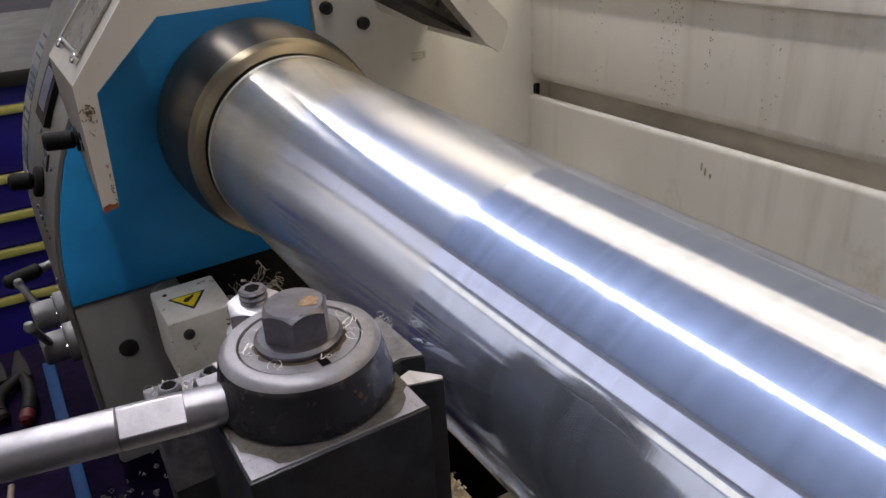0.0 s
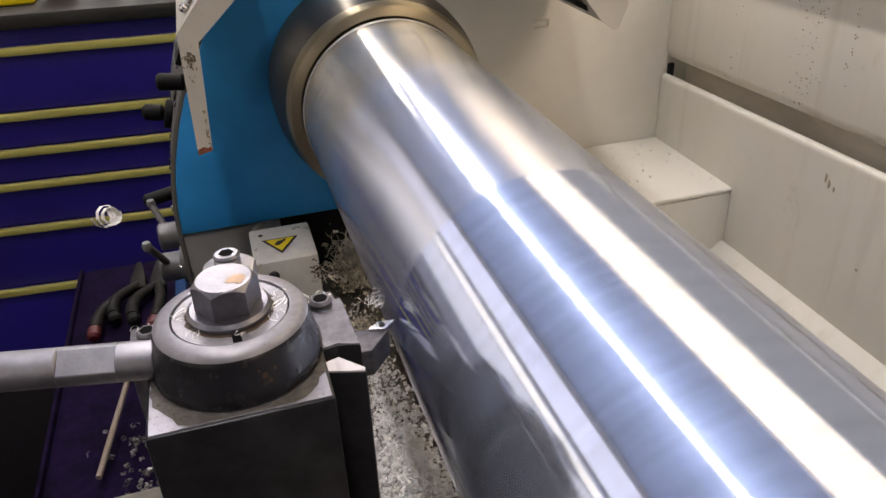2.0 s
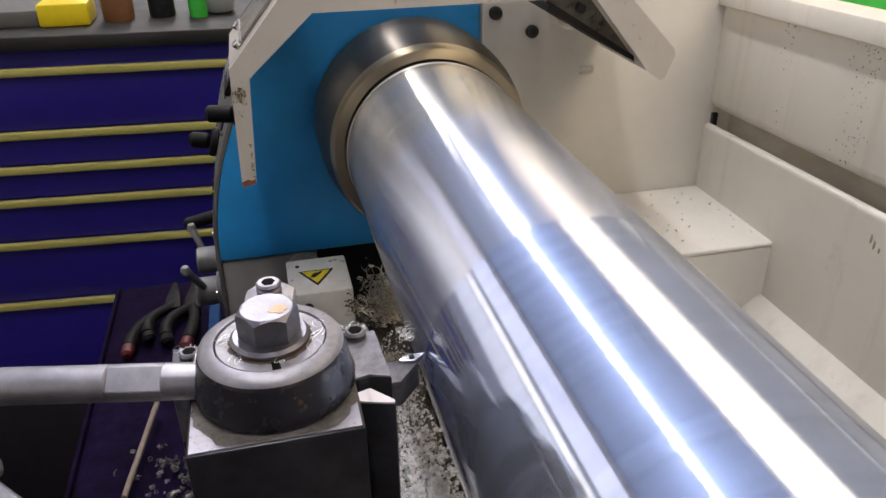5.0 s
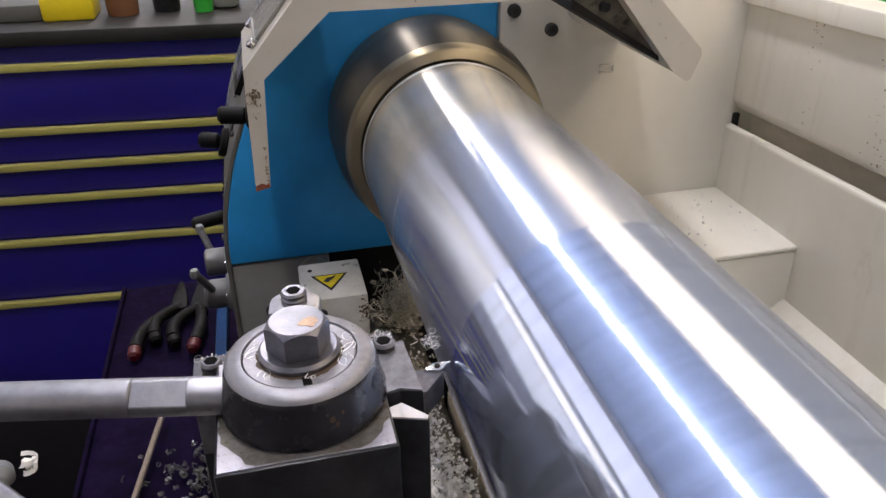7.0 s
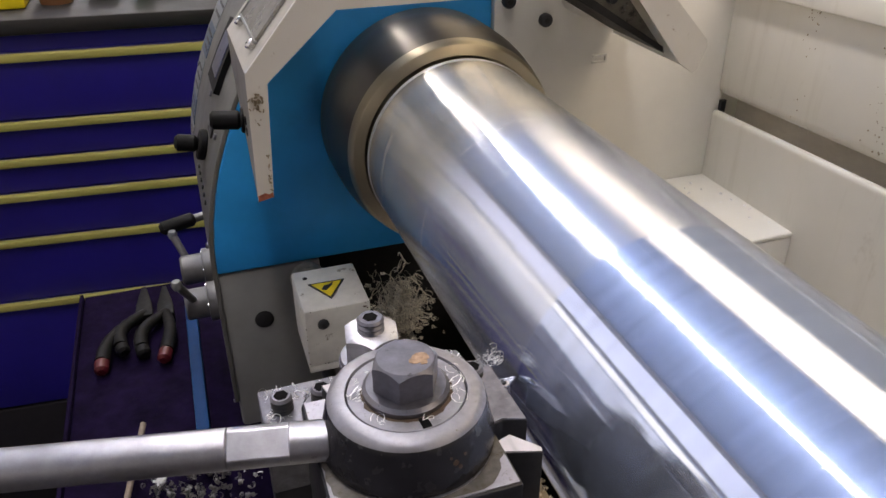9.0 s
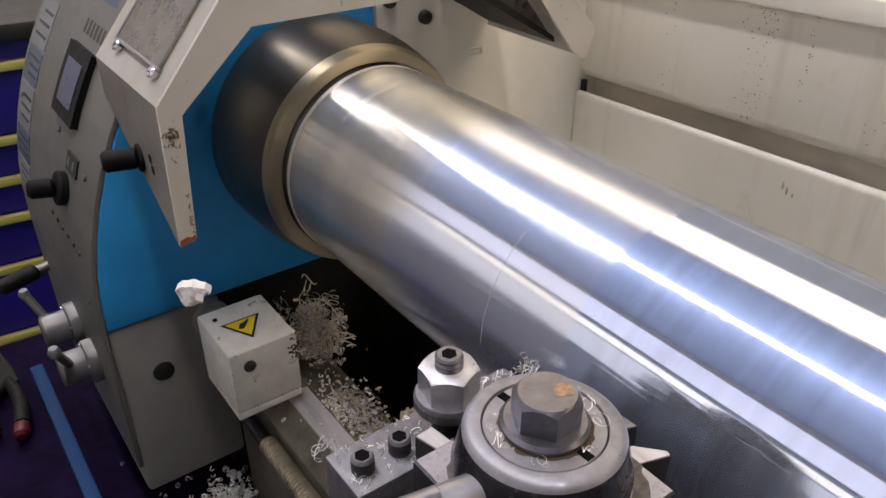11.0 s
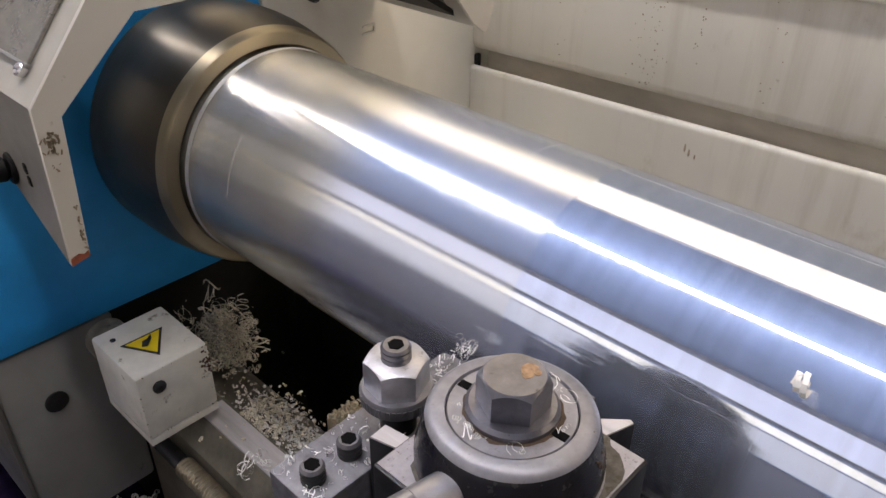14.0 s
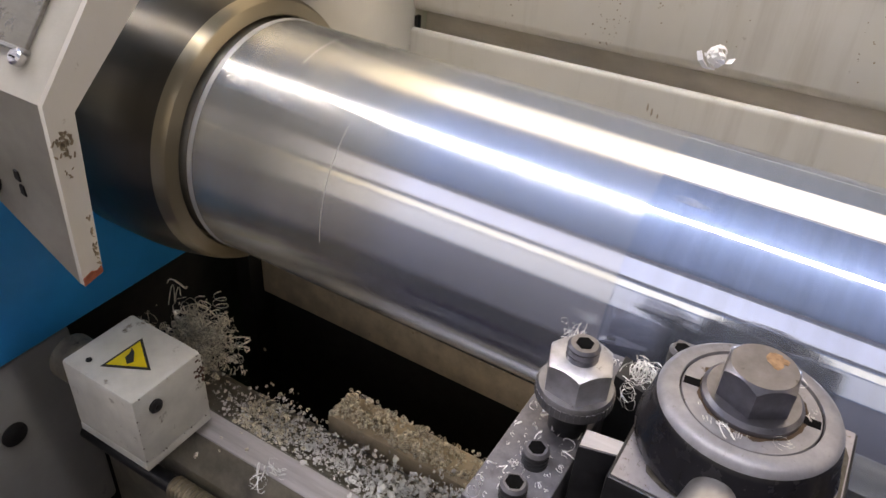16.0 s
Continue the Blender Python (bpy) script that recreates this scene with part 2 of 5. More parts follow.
SPLASH = stained_paint()
SCRATCH = surface("pale_scratch", (0.66, 0.66, 0.67), 0.45, 0.6, vary=0.1, scale=100)
# blue of the mirrored ceiling is put into the far and turned colours
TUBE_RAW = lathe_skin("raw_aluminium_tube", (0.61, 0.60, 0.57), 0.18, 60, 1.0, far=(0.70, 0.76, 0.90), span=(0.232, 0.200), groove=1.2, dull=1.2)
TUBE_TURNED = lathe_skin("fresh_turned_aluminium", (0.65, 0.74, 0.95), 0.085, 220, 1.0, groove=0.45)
CHUCK_STEEL = lathe_skin("spinning_chuck_steel", (0.125, 0.112, 0.094), 0.32, 40)
CHUCK_FACE = lathe_skin("spinning_chuck_face", (0.47, 0.41, 0.30), 0.36, 60)
STRIP = glow("cool_strip_light", (0.92, 0.95, 1.0), STRIP_POWER)
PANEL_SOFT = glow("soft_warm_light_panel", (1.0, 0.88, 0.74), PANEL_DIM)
PANE = glow("frosted_daylight_pane", (1.0, 0.93, 0.78), 0.26)
DIM_PANE = glow("dim_wall_glow", (0.96, 0.94, 0.92), 0.07)
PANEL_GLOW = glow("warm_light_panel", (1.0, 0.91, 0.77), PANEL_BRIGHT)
HIGH_PANE = glow("frosted_high_pane", (0.88, 0.88, 0.95), 0.17)


def window_plastic(name, color, see):
    m, nt, b = nodes_of(name)
    nt.links.new(ramp(nt, noise_at(nt, 160, 8, 0.75, (1, 0.3, 1)), [(0.35, color), (0.75, tuple(c * 1.5 for c in color))]), b.inputs["Base Color"])
    nt.links.new(ramp(nt, noise_at(nt, 90, 8, 0.75), [(0.3, (0.22, 0.22, 0.22)), (0.8, (0.40, 0.40, 0.40))]), b.inputs["Roughness"])
    nt.links.new(ramp(nt, noise_at(nt, 60, 8, 0.7), [(0.3, (1 - see,) * 3), (0.75, (1 - see * 0.7,) * 3)]), b.inputs["Alpha"])
    return m


PLASTIC = window_plastic("smudged_clear_plastic", (0.22, 0.21, 0.19), 0.45)
CLEAR_TOP = window_plastic("scratched_clear_plastic", (0.2, 0.2, 0.2), 0.75)


# ---- builders ----
def thing(name, base, label, category, group="", kind=""):
    ob = new(name)
    ob.empty_display_size = 0.02
    ob.location = base
    return tagged(ob, label, category, group, kind)


def where(ob):
    p = Vector((0, 0, 0))
    while ob is not None:
        p += ob.location
        ob = ob.parent
    return p


def part(name, bm, material, parent=None, label="", smooth=40):
    """One mesh object under a thing or a part. The bmesh is given in world metres."""
    if parent is not None:
        bmesh.ops.translate(bm, vec=-where(parent), verts=bm.verts)
    bmesh.ops.recalc_face_normals(bm, faces=bm.faces)
    me = bpy.data.meshes.new(name)
    if smooth:
        for e in bm.edges:
            e.smooth = len(e.link_faces) == 2 and e.calc_face_angle(0) < radians(smooth)
        for f in bm.faces:
            f.smooth = True
    bm.to_mesh(me)
    bm.free()
    me.materials.append(material)
    ob = new(name, me)
    ob.parent = parent
    if label:
        ob["label"] = label
    return ob


def alone(name, bm, material, label, category="", group="", kind="", base=None):
    """A thing that is one mesh, with its origin at base."""
    base = Vector(base or (0, 0, 0))
    bmesh.ops.translate(bm, vec=-base, verts=bm.verts)
    ob = part(name, bm, material)
    ob.location = base
    return tagged(ob, label, category, group, kind)


def box(x0, x1, y0, y1, z0, z1, bevel=0.0, seg=2):
    bm = bmesh.new()
    bmesh.ops.create_cube(bm, size=1)
    for v in bm.verts:
        v.co = Vector(((x0 + x1) / 2 + v.co.x * (x1 - x0), (y0 + y1) / 2 + v.co.y * (y1 - y0), (z0 + z1) / 2 + v.co.z * (z1 - z0)))
    if bevel:
        bmesh.ops.bevel(bm, geom=bm.edges[:], offset=bevel, segments=seg, profile=0.5, affect="EDGES")
    return bm


def spin(profile, centre, axis="Z", steps=48):
    """A body turned round an axis through centre. profile: (radius, height) pairs; closed where it reaches radius 0."""
    bm = bmesh.new()
    rings = []
    for r, h in profile:
        ring = []
        for k in range(steps if r > 1e-9 else 1):
            a = 2 * math.pi * k / steps
            u, w = r * math.cos(a), r * math.sin(a)
            p = {"Z": (u, w, h), "Y": (u, h, w), "X": (h, u, w)}[axis]
            ring.append(bm.verts.new(Vector(centre) + Vector(p)))
        rings.append(ring)
    for a, b in zip(rings, rings[1:]):
        if len(a) == 1 and len(b) == 1:
            continue
        for k in range(steps):
            n = (k + 1) % steps
            if len(a) == 1:
                bm.faces.new((a[0], b[k], b[n]))
            elif len(b) == 1:
                bm.faces.new((a[k], b[0], a[n]))
            else:
                bm.faces.new((a[k], b[k], b[n], a[n]))
    return bm


def extrude(points, axis, lo, hi, bevel=0.0):
    """A prism: 2D points in the plane across the axis, from lo to hi along it."""
    bm = bmesh.new()
    make = {"X": lambda p, h: (h, p[0], p[1]), "Y": lambda p, h: (p[0], h, p[1]), "Z": lambda p, h: (p[0], p[1], h)}[axis]
    a = [bm.verts.new(make(p, lo)) for p in points]
    b = [bm.verts.new(make(p, hi)) for p in points]
    bm.faces.new(a)
    bm.faces.new(b[::-1])
    n = len(points)
    for k in range(n):
        bm.faces.new((a[k], b[k], b[(k + 1) % n], a[(k + 1) % n]))
    if bevel:
        bmesh.ops.recalc_face_normals(bm, faces=bm.faces)
        bmesh.ops.bevel(bm, geom=bm.edges[:], offset=bevel, segments=2, profile=0.5, affect="EDGES")
    return bm


def strip_of(points, thick, axis, lo, hi, bevel=0.0):
    """A bent sheet: an open polyline across the axis, given a thickness, from lo to hi along it."""
    pts = [Vector(p) for p in points]
    off = []
    for k, p in enumerate(pts):
        d1 = (p - pts[k - 1]).normalized() if k else (pts[1] - p).normalized()
        d2 = (pts[k + 1] - p).normalized() if k < len(pts) - 1 else d1
        d = (d1 + d2).normalized()
        n = Vector((-d.y, d.x))
        off.append(p + n * thick / max(0.4, d.dot(d1)))
    return extrude([tuple(p) for p in pts] + [tuple(p) for p in reversed(off)], axis, lo, hi, bevel)


def rod(a, b, r, steps=16, cap=0.0):
    """A round bar from a to b."""
    a, b = Vector(a), Vector(b)
    bm = bmesh.new()
    d = b - a
    q = d.to_track_quat("Z", "Y")
    prof = [(0, 0), (r - cap, 0), (r, cap), (r, d.length - cap), (r - cap, d.length), (0, d.length)] if cap else [(0, 0), (r, 0), (r, d.length), (0, d.length)]
    bm.free()
    bm = spin(prof, (0, 0, 0), "Z", steps)
    bmesh.ops.transform(bm, matrix=Matrix.Translation(a) @ q.to_matrix().to_4x4(), verts=bm.verts)
    return bm


def hexagon(centre, r, z0, z1, turn=0.0, chamfer=0.0008):
    """A hexagonal head or nut whose top corners are turned off by a cone."""
    cx, cy = centre
    bm = bmesh.new()
    n, flat = 48, r * math.cos(math.pi / 6)
    low, edge, top = [], [], []
    for k in range(n):
        a = 2 * math.pi * k / n
        q = flat / math.cos((a % (math.pi / 3)) - math.pi / 6)
        c, d = math.cos(a + turn), math.sin(a + turn)
        h = z1 - chamfer * (0.25 + 0.9 * (q - flat) / (r - flat))
        low.append(bm.verts.new((cx + q * c, cy + q * d, z0)))
        edge.append(bm.verts.new((cx + q * c, cy + q * d, h)))
        top.append(bm.verts.new((cx + flat * 0.95 * c, cy + flat * 0.95 * d, z1)))
    for k in range(n):
        m = (k + 1) % n
        bm.faces.new((low[k], low[m], edge[m], edge[k]))
        bm.faces.new((edge[k], edge[m], top[m], top[k]))
    bm.faces.new(top)
    bm.faces.new(low[::-1])
    return bm


def join(*bms):
    out = bmesh.new()
    for b in bms:
        me = bpy.data.meshes.new("joined")
        b.to_mesh(me)
        b.free()
        out.from_mesh(me)
        bpy.data.meshes.remove(me)
    return out


def thread(a, b, r, pitch, depth, steps=16):
    """A threaded round bar from a to b (rings, which read as a thread at this size)."""
    a, b = Vector(a), Vector(b)
    d = b - a
    n = max(2, int(d.length / pitch))
    prof = [(0, 0)]
    for k in range(n):
        h = d.length * k / n
        prof += [(r - depth, h), (r, h + 0.35 * d.length / n), (r, h + 0.6 * d.length / n)]
    prof += [(r - depth, d.length), (0, d.length)]
    bm = spin(prof, (0, 0, 0), "Z", steps)
    bmesh.ops.transform(bm, matrix=Matrix.Translation(a) @ d.to_track_quat("Z", "Y").to_matrix().to_4x4(), verts=bm.verts)
    return bm


def curl(rng, size, turns=2.0, width=0.25):
    """One curled ribbon of swarf round the origin, as a thin solid band."""
    bm = bmesh.new()
    n = max(6, int(turns * 9))
    rows = []
    r0, rise = size * rng.uniform(0.35, 0.6), size * rng.uniform(0.3, 1.0)
    w = size * width
    for k in range(n + 1):
        u = k / n
        a = 2 * math.pi * turns * u
        r = r0 * (1 - 0.35 * u)
        p = Vector((r * math.cos(a), r * math.sin(a), rise * (u - 0.5)))
        t = w * 0.12
        rows.append([bm.verts.new(p + Vector((0, 0, -w / 2))), bm.verts.new(p + Vector((0, 0, w / 2))), bm.verts.new(p * (1 + t / max(r, 1e-6)) + Vector((0, 0, w / 2)))])
    for a, b in zip(rows, rows[1:]):
        for i in range(3):
            bm.faces.new((a[i], b[i], b[(i + 1) % 3], a[(i + 1) % 3]))
    m = Euler((rng.uniform(0, 6.3), rng.uniform(0, 6.3), rng.uniform(0, 6.3))).to_matrix().to_4x4()
    bmesh.ops.transform(bm, matrix=m, verts=bm.verts)
    return bm


def coil(a, b, r, turns, width=0.0009):
    """A long spring of swarf from a to b, thinner towards its ends."""
    bm = bmesh.new()
    n = turns * 12
    q = (b - a).to_track_quat("Z", "Y")
    rows = []
    for k in range(n + 1):
        u = k / n
        w = 2 * math.pi * turns * u
        rr = r * (0.55 + 0.45 * math.sin(math.pi * min(1, u * 1.15)))
        p = Vector((rr * math.cos(w), rr * math.sin(w) * 0.8, (b - a).length * u))
        sag = Vector((0, 0, -0.006 * math.sin(math.pi * u)))
        rows.append([bm.verts.new(a + q @ (p + d) + sag) for d in (Vector((0, 0, -width / 2)), Vector((0, 0, width / 2)), Vector((0.0003, 0.0003, 0)))])
    for c, d in zip(rows, rows[1:]):
        for i in range(3):
            bm.faces.new((c[i], d[i], d[(i + 1) % 3], c[(i + 1) % 3]))
    return bm


def swarf(rng, count, place, small, large, width=0.3):
    """Many curls and crumbs as one mesh: place(rng) gives each one's spot."""
    verts, faces = [], []
    for _ in range(count):
        b = curl(rng, rng.uniform(small, large), rng.uniform(0.6, 2.2), width * rng.uniform(0.7, 1.6))
        p, k = Vector(place(rng)), len(verts)
        b.verts.index_update()
        verts += [tuple(v.co + p) for v in b.verts]
        faces += [[k + v.index for v in f.verts] for f in b.faces]
        b.free()
    me = bpy.data.meshes.new("swarf")
    me.from_pydata(verts, [], faces)
    bm = bmesh.new()
    bm.from_mesh(me)
    bpy.data.meshes.remove(me)
    return bm


MOVERS = []             # things that ride on the carriage
SIGN_TURN = (-92, 28, 150)


# ---- room ----
def build_room():
    alone("floor", box(-1.95, 1.40, -3.2, 9.0, -0.1, 0), FLOOR, "dark grey worn workshop floor", kind="structure")
    alone("ceiling", box(-1.95, 1.40, -3.2, 9.0, 3.0, 3.1), CEIL, "pale painted workshop ceiling", kind="structure")
    alone("wall_north", box(-1.80, 1.25, 9.0, 9.15, 0, 3.0), WALL, "plain grey workshop wall", kind="structure")
    alone("wall_south", box(-1.80, 1.25, -3.35, -3.2, 0, 3.0), WALL, "plain grey workshop wall", kind="structure")
    alone("wall_east", box(1.25, 1.40, -3.2, 9.0, 0, 3.0), WALL_CREAM, "grey painted workshop wall behind the lathe", kind="structure")
    alone("wall_west", box(-1.95, -1.80, -3.2, 9.0, 0, 3.0), WALL, "plain grey workshop wall", kind="structure")


def ceiling_lamp(x, z, y0, y1, half, material, label):
    lamp = thing("ceiling_lamp", (x, (y0 + y1) / 2, z), label, "lamp", group="ceiling lamps")
    part("spine", box(x - 0.006, x + 0.006, y0 - 0.03, y1 + 0.03, z + 0.011, z + 0.06, 0.002), CEIL, lamp)
    part("diffuser", box(x - half, x + half, y0, y1, z - 0.01, z + 0.01), material, lamp, "lit white diffuser")
    for y in (y0 + 0.2, y1 - 0.2):
        part("hanger", rod((x, y, z + 0.06), (x, y, 3.0), 0.004, 8), GREY_CAST, lamp)


def build_lamps():
    ceiling_lamp(-0.205, 2.45, -0.9, 8.5, 0.030, STRIP, "long cool white strip lamp hung above the lathe")


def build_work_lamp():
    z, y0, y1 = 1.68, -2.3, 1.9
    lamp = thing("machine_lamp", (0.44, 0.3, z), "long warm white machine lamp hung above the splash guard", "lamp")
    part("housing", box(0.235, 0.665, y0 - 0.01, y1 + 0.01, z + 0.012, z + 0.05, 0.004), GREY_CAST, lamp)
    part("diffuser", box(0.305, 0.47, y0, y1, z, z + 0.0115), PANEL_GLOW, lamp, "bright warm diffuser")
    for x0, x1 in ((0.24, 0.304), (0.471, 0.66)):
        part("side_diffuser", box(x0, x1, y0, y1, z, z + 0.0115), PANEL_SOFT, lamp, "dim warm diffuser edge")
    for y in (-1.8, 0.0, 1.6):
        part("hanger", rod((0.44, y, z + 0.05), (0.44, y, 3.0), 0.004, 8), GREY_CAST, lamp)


def build_window():
    x = -1.798
    low = thing("window_1", (x, 2.0, 1.30), "row of frosted workshop windows, bright above and dim below, with added fill panes at the south end", "", kind="structure")
    # panes south of y -0.37 are added to lighten the machine's front faces
    for y0, y1 in ((-3.15, -1.99), (-1.95, -0.39), (-0.35, 1.25), (1.29, 2.75), (2.79, 4.05), (4.55, 5.60)):
        part("window_frame", join(box(x, x + 0.03, y0, y1, 1.28, 1.30), box(x, x + 0.03, y0, y1, 1.80, 1.82), box(x, x + 0.03, y0, y1, 2.00, 2.02), box(x, x + 0.03, y0 - 0.02, y0, 1.28, 2.02), box(x, x + 0.03, y1, y1 + 0.02, 1.28, 2.02)), CEIL, low)
        part("pane", box(x + 0.003, x + 0.009, y0, y1, 1.82, 2.00), PANE, low, "frosted pane with warm daylight behind")
        # dim glow stands in for the grey wall band under the windows
        part("pane", box(x + 0.003, x + 0.009, y0, y1, 1.30, 1.80), DIM_PANE, low, "dim glowing pane in place of the wall below")
    high = thing("window_2", (x, 2.0, 2.12), "band of high frosted windows with added fill panes at the south end", "", kind="structure")
    # the two bays south of y -0.35 are added as fill light
    for k in range(-2, 4):
        y0 = -0.35 + 1.2 * k
        part("pane", box(x + 0.003, x + 0.009, y0, y0 + 1.17, 2.12, 2.78), HIGH_PANE, high, "frosted pane with daylight behind")
        part("window_frame", join(box(x, x + 0.03, y0 + 1.17, y0 + 1.20, 2.10, 2.80), box(x, x + 0.02, y0, y0 + 1.17, 2.10, 2.12), box(x, x + 0.02, y0, y0 + 1.17, 2.78, 2.80)), WALL, high)


# ---- lathe ----
def front_x(z):
    return -0.133 + 2.3 * max(0.0, z - 1.005) ** 2


def on_panel(y, z, out=0.0):
    """A point on the curved front panel, out metres proud of it."""
    s = 4.6 * max(0.0, z - 1.005)
    n = Vector((-1, 0, s)).normalized()
    return Vector((front_x(z) - 0.003, y, z)) + n * out


def panel_patch(y0, y1, z0, z1, thick, steps=6):
    """A plate that lies on the curved front panel."""
    bm = bmesh.new()
    lo, hi = [], []
    for k in range(steps + 1):
        z = z0 + (z1 - z0) * k / steps
        lo.append([bm.verts.new(on_panel(y, z, -0.0005)) for y in (y0, y1)])
        hi.append([bm.verts.new(on_panel(y, z, thick)) for y in (y0, y1)])
    for k in range(steps):
        bm.faces.new((hi[k][0], hi[k][1], hi[k + 1][1], hi[k + 1][0]))
        bm.faces.new((lo[k][0], lo[k + 1][0], lo[k + 1][1], lo[k][1]))
        for i in (0, 1):
            bm.faces.new((lo[k][i], hi[k][i], hi[k + 1][i], lo[k + 1][i]))
    bm.faces.new((lo[0][0], lo[0][1], hi[0][1], hi[0][0]))
    bm.faces.new((lo[-1][0], hi[-1][0], hi[-1][1], lo[-1][1]))
    return bm


def build_headstock():
    hs = thing("headstock", (-0.04, 0.25, 0.86), "blue and grey painted lathe headstock with a curved control panel", "lathe headstock")
    zs = [1.005 + 0.018 * k for k in range(11)]
    prof = [(front_x(z), z) for z in zs] + [(0.048, 1.185), (0.048, 1.005)]
    part("casting", extrude(prof, "Y", 0.077, 0.262, 0.0015), BLUE, hs, "blue enamelled casting")
    part("lower_casting", box(-0.1335, -0.068, 0.079, 0.262, 0.876, 1.003, 0.003), GREY_CAST, hs, "grey painted gearbox casting")
    # shade under the spindle is put into the colour
    part("recess", box(-0.0675, 0.10, 0.110, 0.262, 0.80, 1.003, 0.002), PIT, hs, "recess under the spindle, its shade put in as black")
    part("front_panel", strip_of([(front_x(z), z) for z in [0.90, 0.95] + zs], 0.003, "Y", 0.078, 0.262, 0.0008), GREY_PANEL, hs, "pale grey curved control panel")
    part("hole", spin([(0, 0), (0.0062, 0), (0.0062, -0.001), (0.0052, -0.0016), (0, -0.0016)], (-0.1085, 0.0785, 0.965), "Y", 24), PIT, hs, "black plugged hole")
    screen = part("display", panel_patch(0.126, 0.168, 1.104, 1.140, 0.004), BLACK, hs, "black display bezel")
    part("screen", panel_patch(0.133, 0.160, 1.111, 1.133, 0.0046), SCREEN, screen, "grey liquid crystal screen")
    part("switch_plate", panel_patch(0.112, 0.132, 1.082, 1.092, 0.0012), INK, hs, "black switch plate")
    for y in (0.117, 0.126):
        part("switch_mark", panel_patch(y, y + 0.002, 1.085, 1.089, 0.0016), LABEL_WHITE, hs)
    for k in range(7):
        part("lettering_bar", panel_patch(0.161 - 0.0065 * k, 0.165 - 0.0065 * k, 1.1455, 1.1525, 0.0005), INK, hs, "dark printed lettering")
    rng = random.Random(4)
    z = 1.03
    for k in range(5):
        h = 0.018 + 0.010 * rng.random()
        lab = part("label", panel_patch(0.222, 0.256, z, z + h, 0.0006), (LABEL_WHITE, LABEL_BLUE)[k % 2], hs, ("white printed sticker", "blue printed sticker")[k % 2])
        for j in range(3):
            zz = z + h * (0.2 + 0.25 * j)
            part("text_bar", panel_patch(0.226, 0.244 + 0.008 * rng.random(), zz, zz + 0.0016, 0.0009, 2), INK, lab)
        z += h + 0.002
    for k in range(2):
        part("panel_label", panel_patch(0.10 + 0.03 * k, 0.122 + 0.03 * k, 1.163, 1.178, 0.0006), LABEL_BLUE, hs, "blue printed sticker")
    for y, z in ((0.156, 1.096), (0.098, 1.088), (0.09, 1.02), (0.25, 1.09)):
        p = on_panel(y, z)
        part("panel_screw", rod(p, on_panel(y, z, 0.0015), 0.002, 12, 0.0004), BOLT, hs)
    a = on_panel(0.133, 1.07)
    kn = part("selector_knob", rod(a, on_panel(0.133, 1.07, 0.005), 0.010, 24, 0.001), BLACK, hs, "round black selector base")
    part("knob_grip", rod(on_panel(0.134, 1.07, 0.005), on_panel(0.136, 1.068, 0.019), 0.0055, 20, 0.002), BLACK, kn)
    for k in range(6):
        p = (0.10 + 0.012 * k, 1.045)
        part("indicator", rod(on_panel(*p), on_panel(p[0], p[1], 0.001), 0.0016, 10), INK, hs)
    for y, z, tip in ((0.165, 0.962, (-0.1600, 0.1820, 0.9840)), (0.128, 0.955, (-0.1595, 0.0980, 0.9905))):
        hub = part("lever_hub", spin([(0, -0.024), (0.0095, -0.024), (0.0110, -0.0225), (0.0110, -0.009), (0.0112, -0.0085), (0.0138, -0.0080), (0.0142, -0.0070), (0.0142, 0), (0, 0)], (-0.134, y, z), "X", 40), HUB, hs, "dull metal lever hub")
        for u in (40, 160, 280):
            part("hub_screw", rod((-0.1418, y + 0.0124 * math.cos(radians(u)), z + 0.0124 * math.sin(radians(u))), (-0.1430, y + 0.0124 * math.cos(radians(u)), z + 0.0124 * math.sin(radians(u))), 0.0011, 8), BRIGHT, hub)
        part("lever", rod((-0.150, y, z), tip, 0.0027, 14, 0.001), HUB, hub, "dull steel lever rod")
        part("lever_tip", spin([(0, -0.0035), (0.0026, -0.0030), (0.0036, 0), (0.0026, 0.0030), (0, 0.0035)], tip, "Z", 16), LABEL_WHITE, hub, "pale lever tip")
    grip = part("feed_lever", rod((-0.1345, 0.243, 0.966), (-0.145, 0.242, 0.965), 0.0036, 14), HUB, hs, "steel lever neck")
    part("lever_grip", rod((-0.143, 0.242, 0.9652), (-0.172, 0.238, 0.9615), 0.0058, 18, 0.0028), BLACK, grip, "black tapered lever grip")


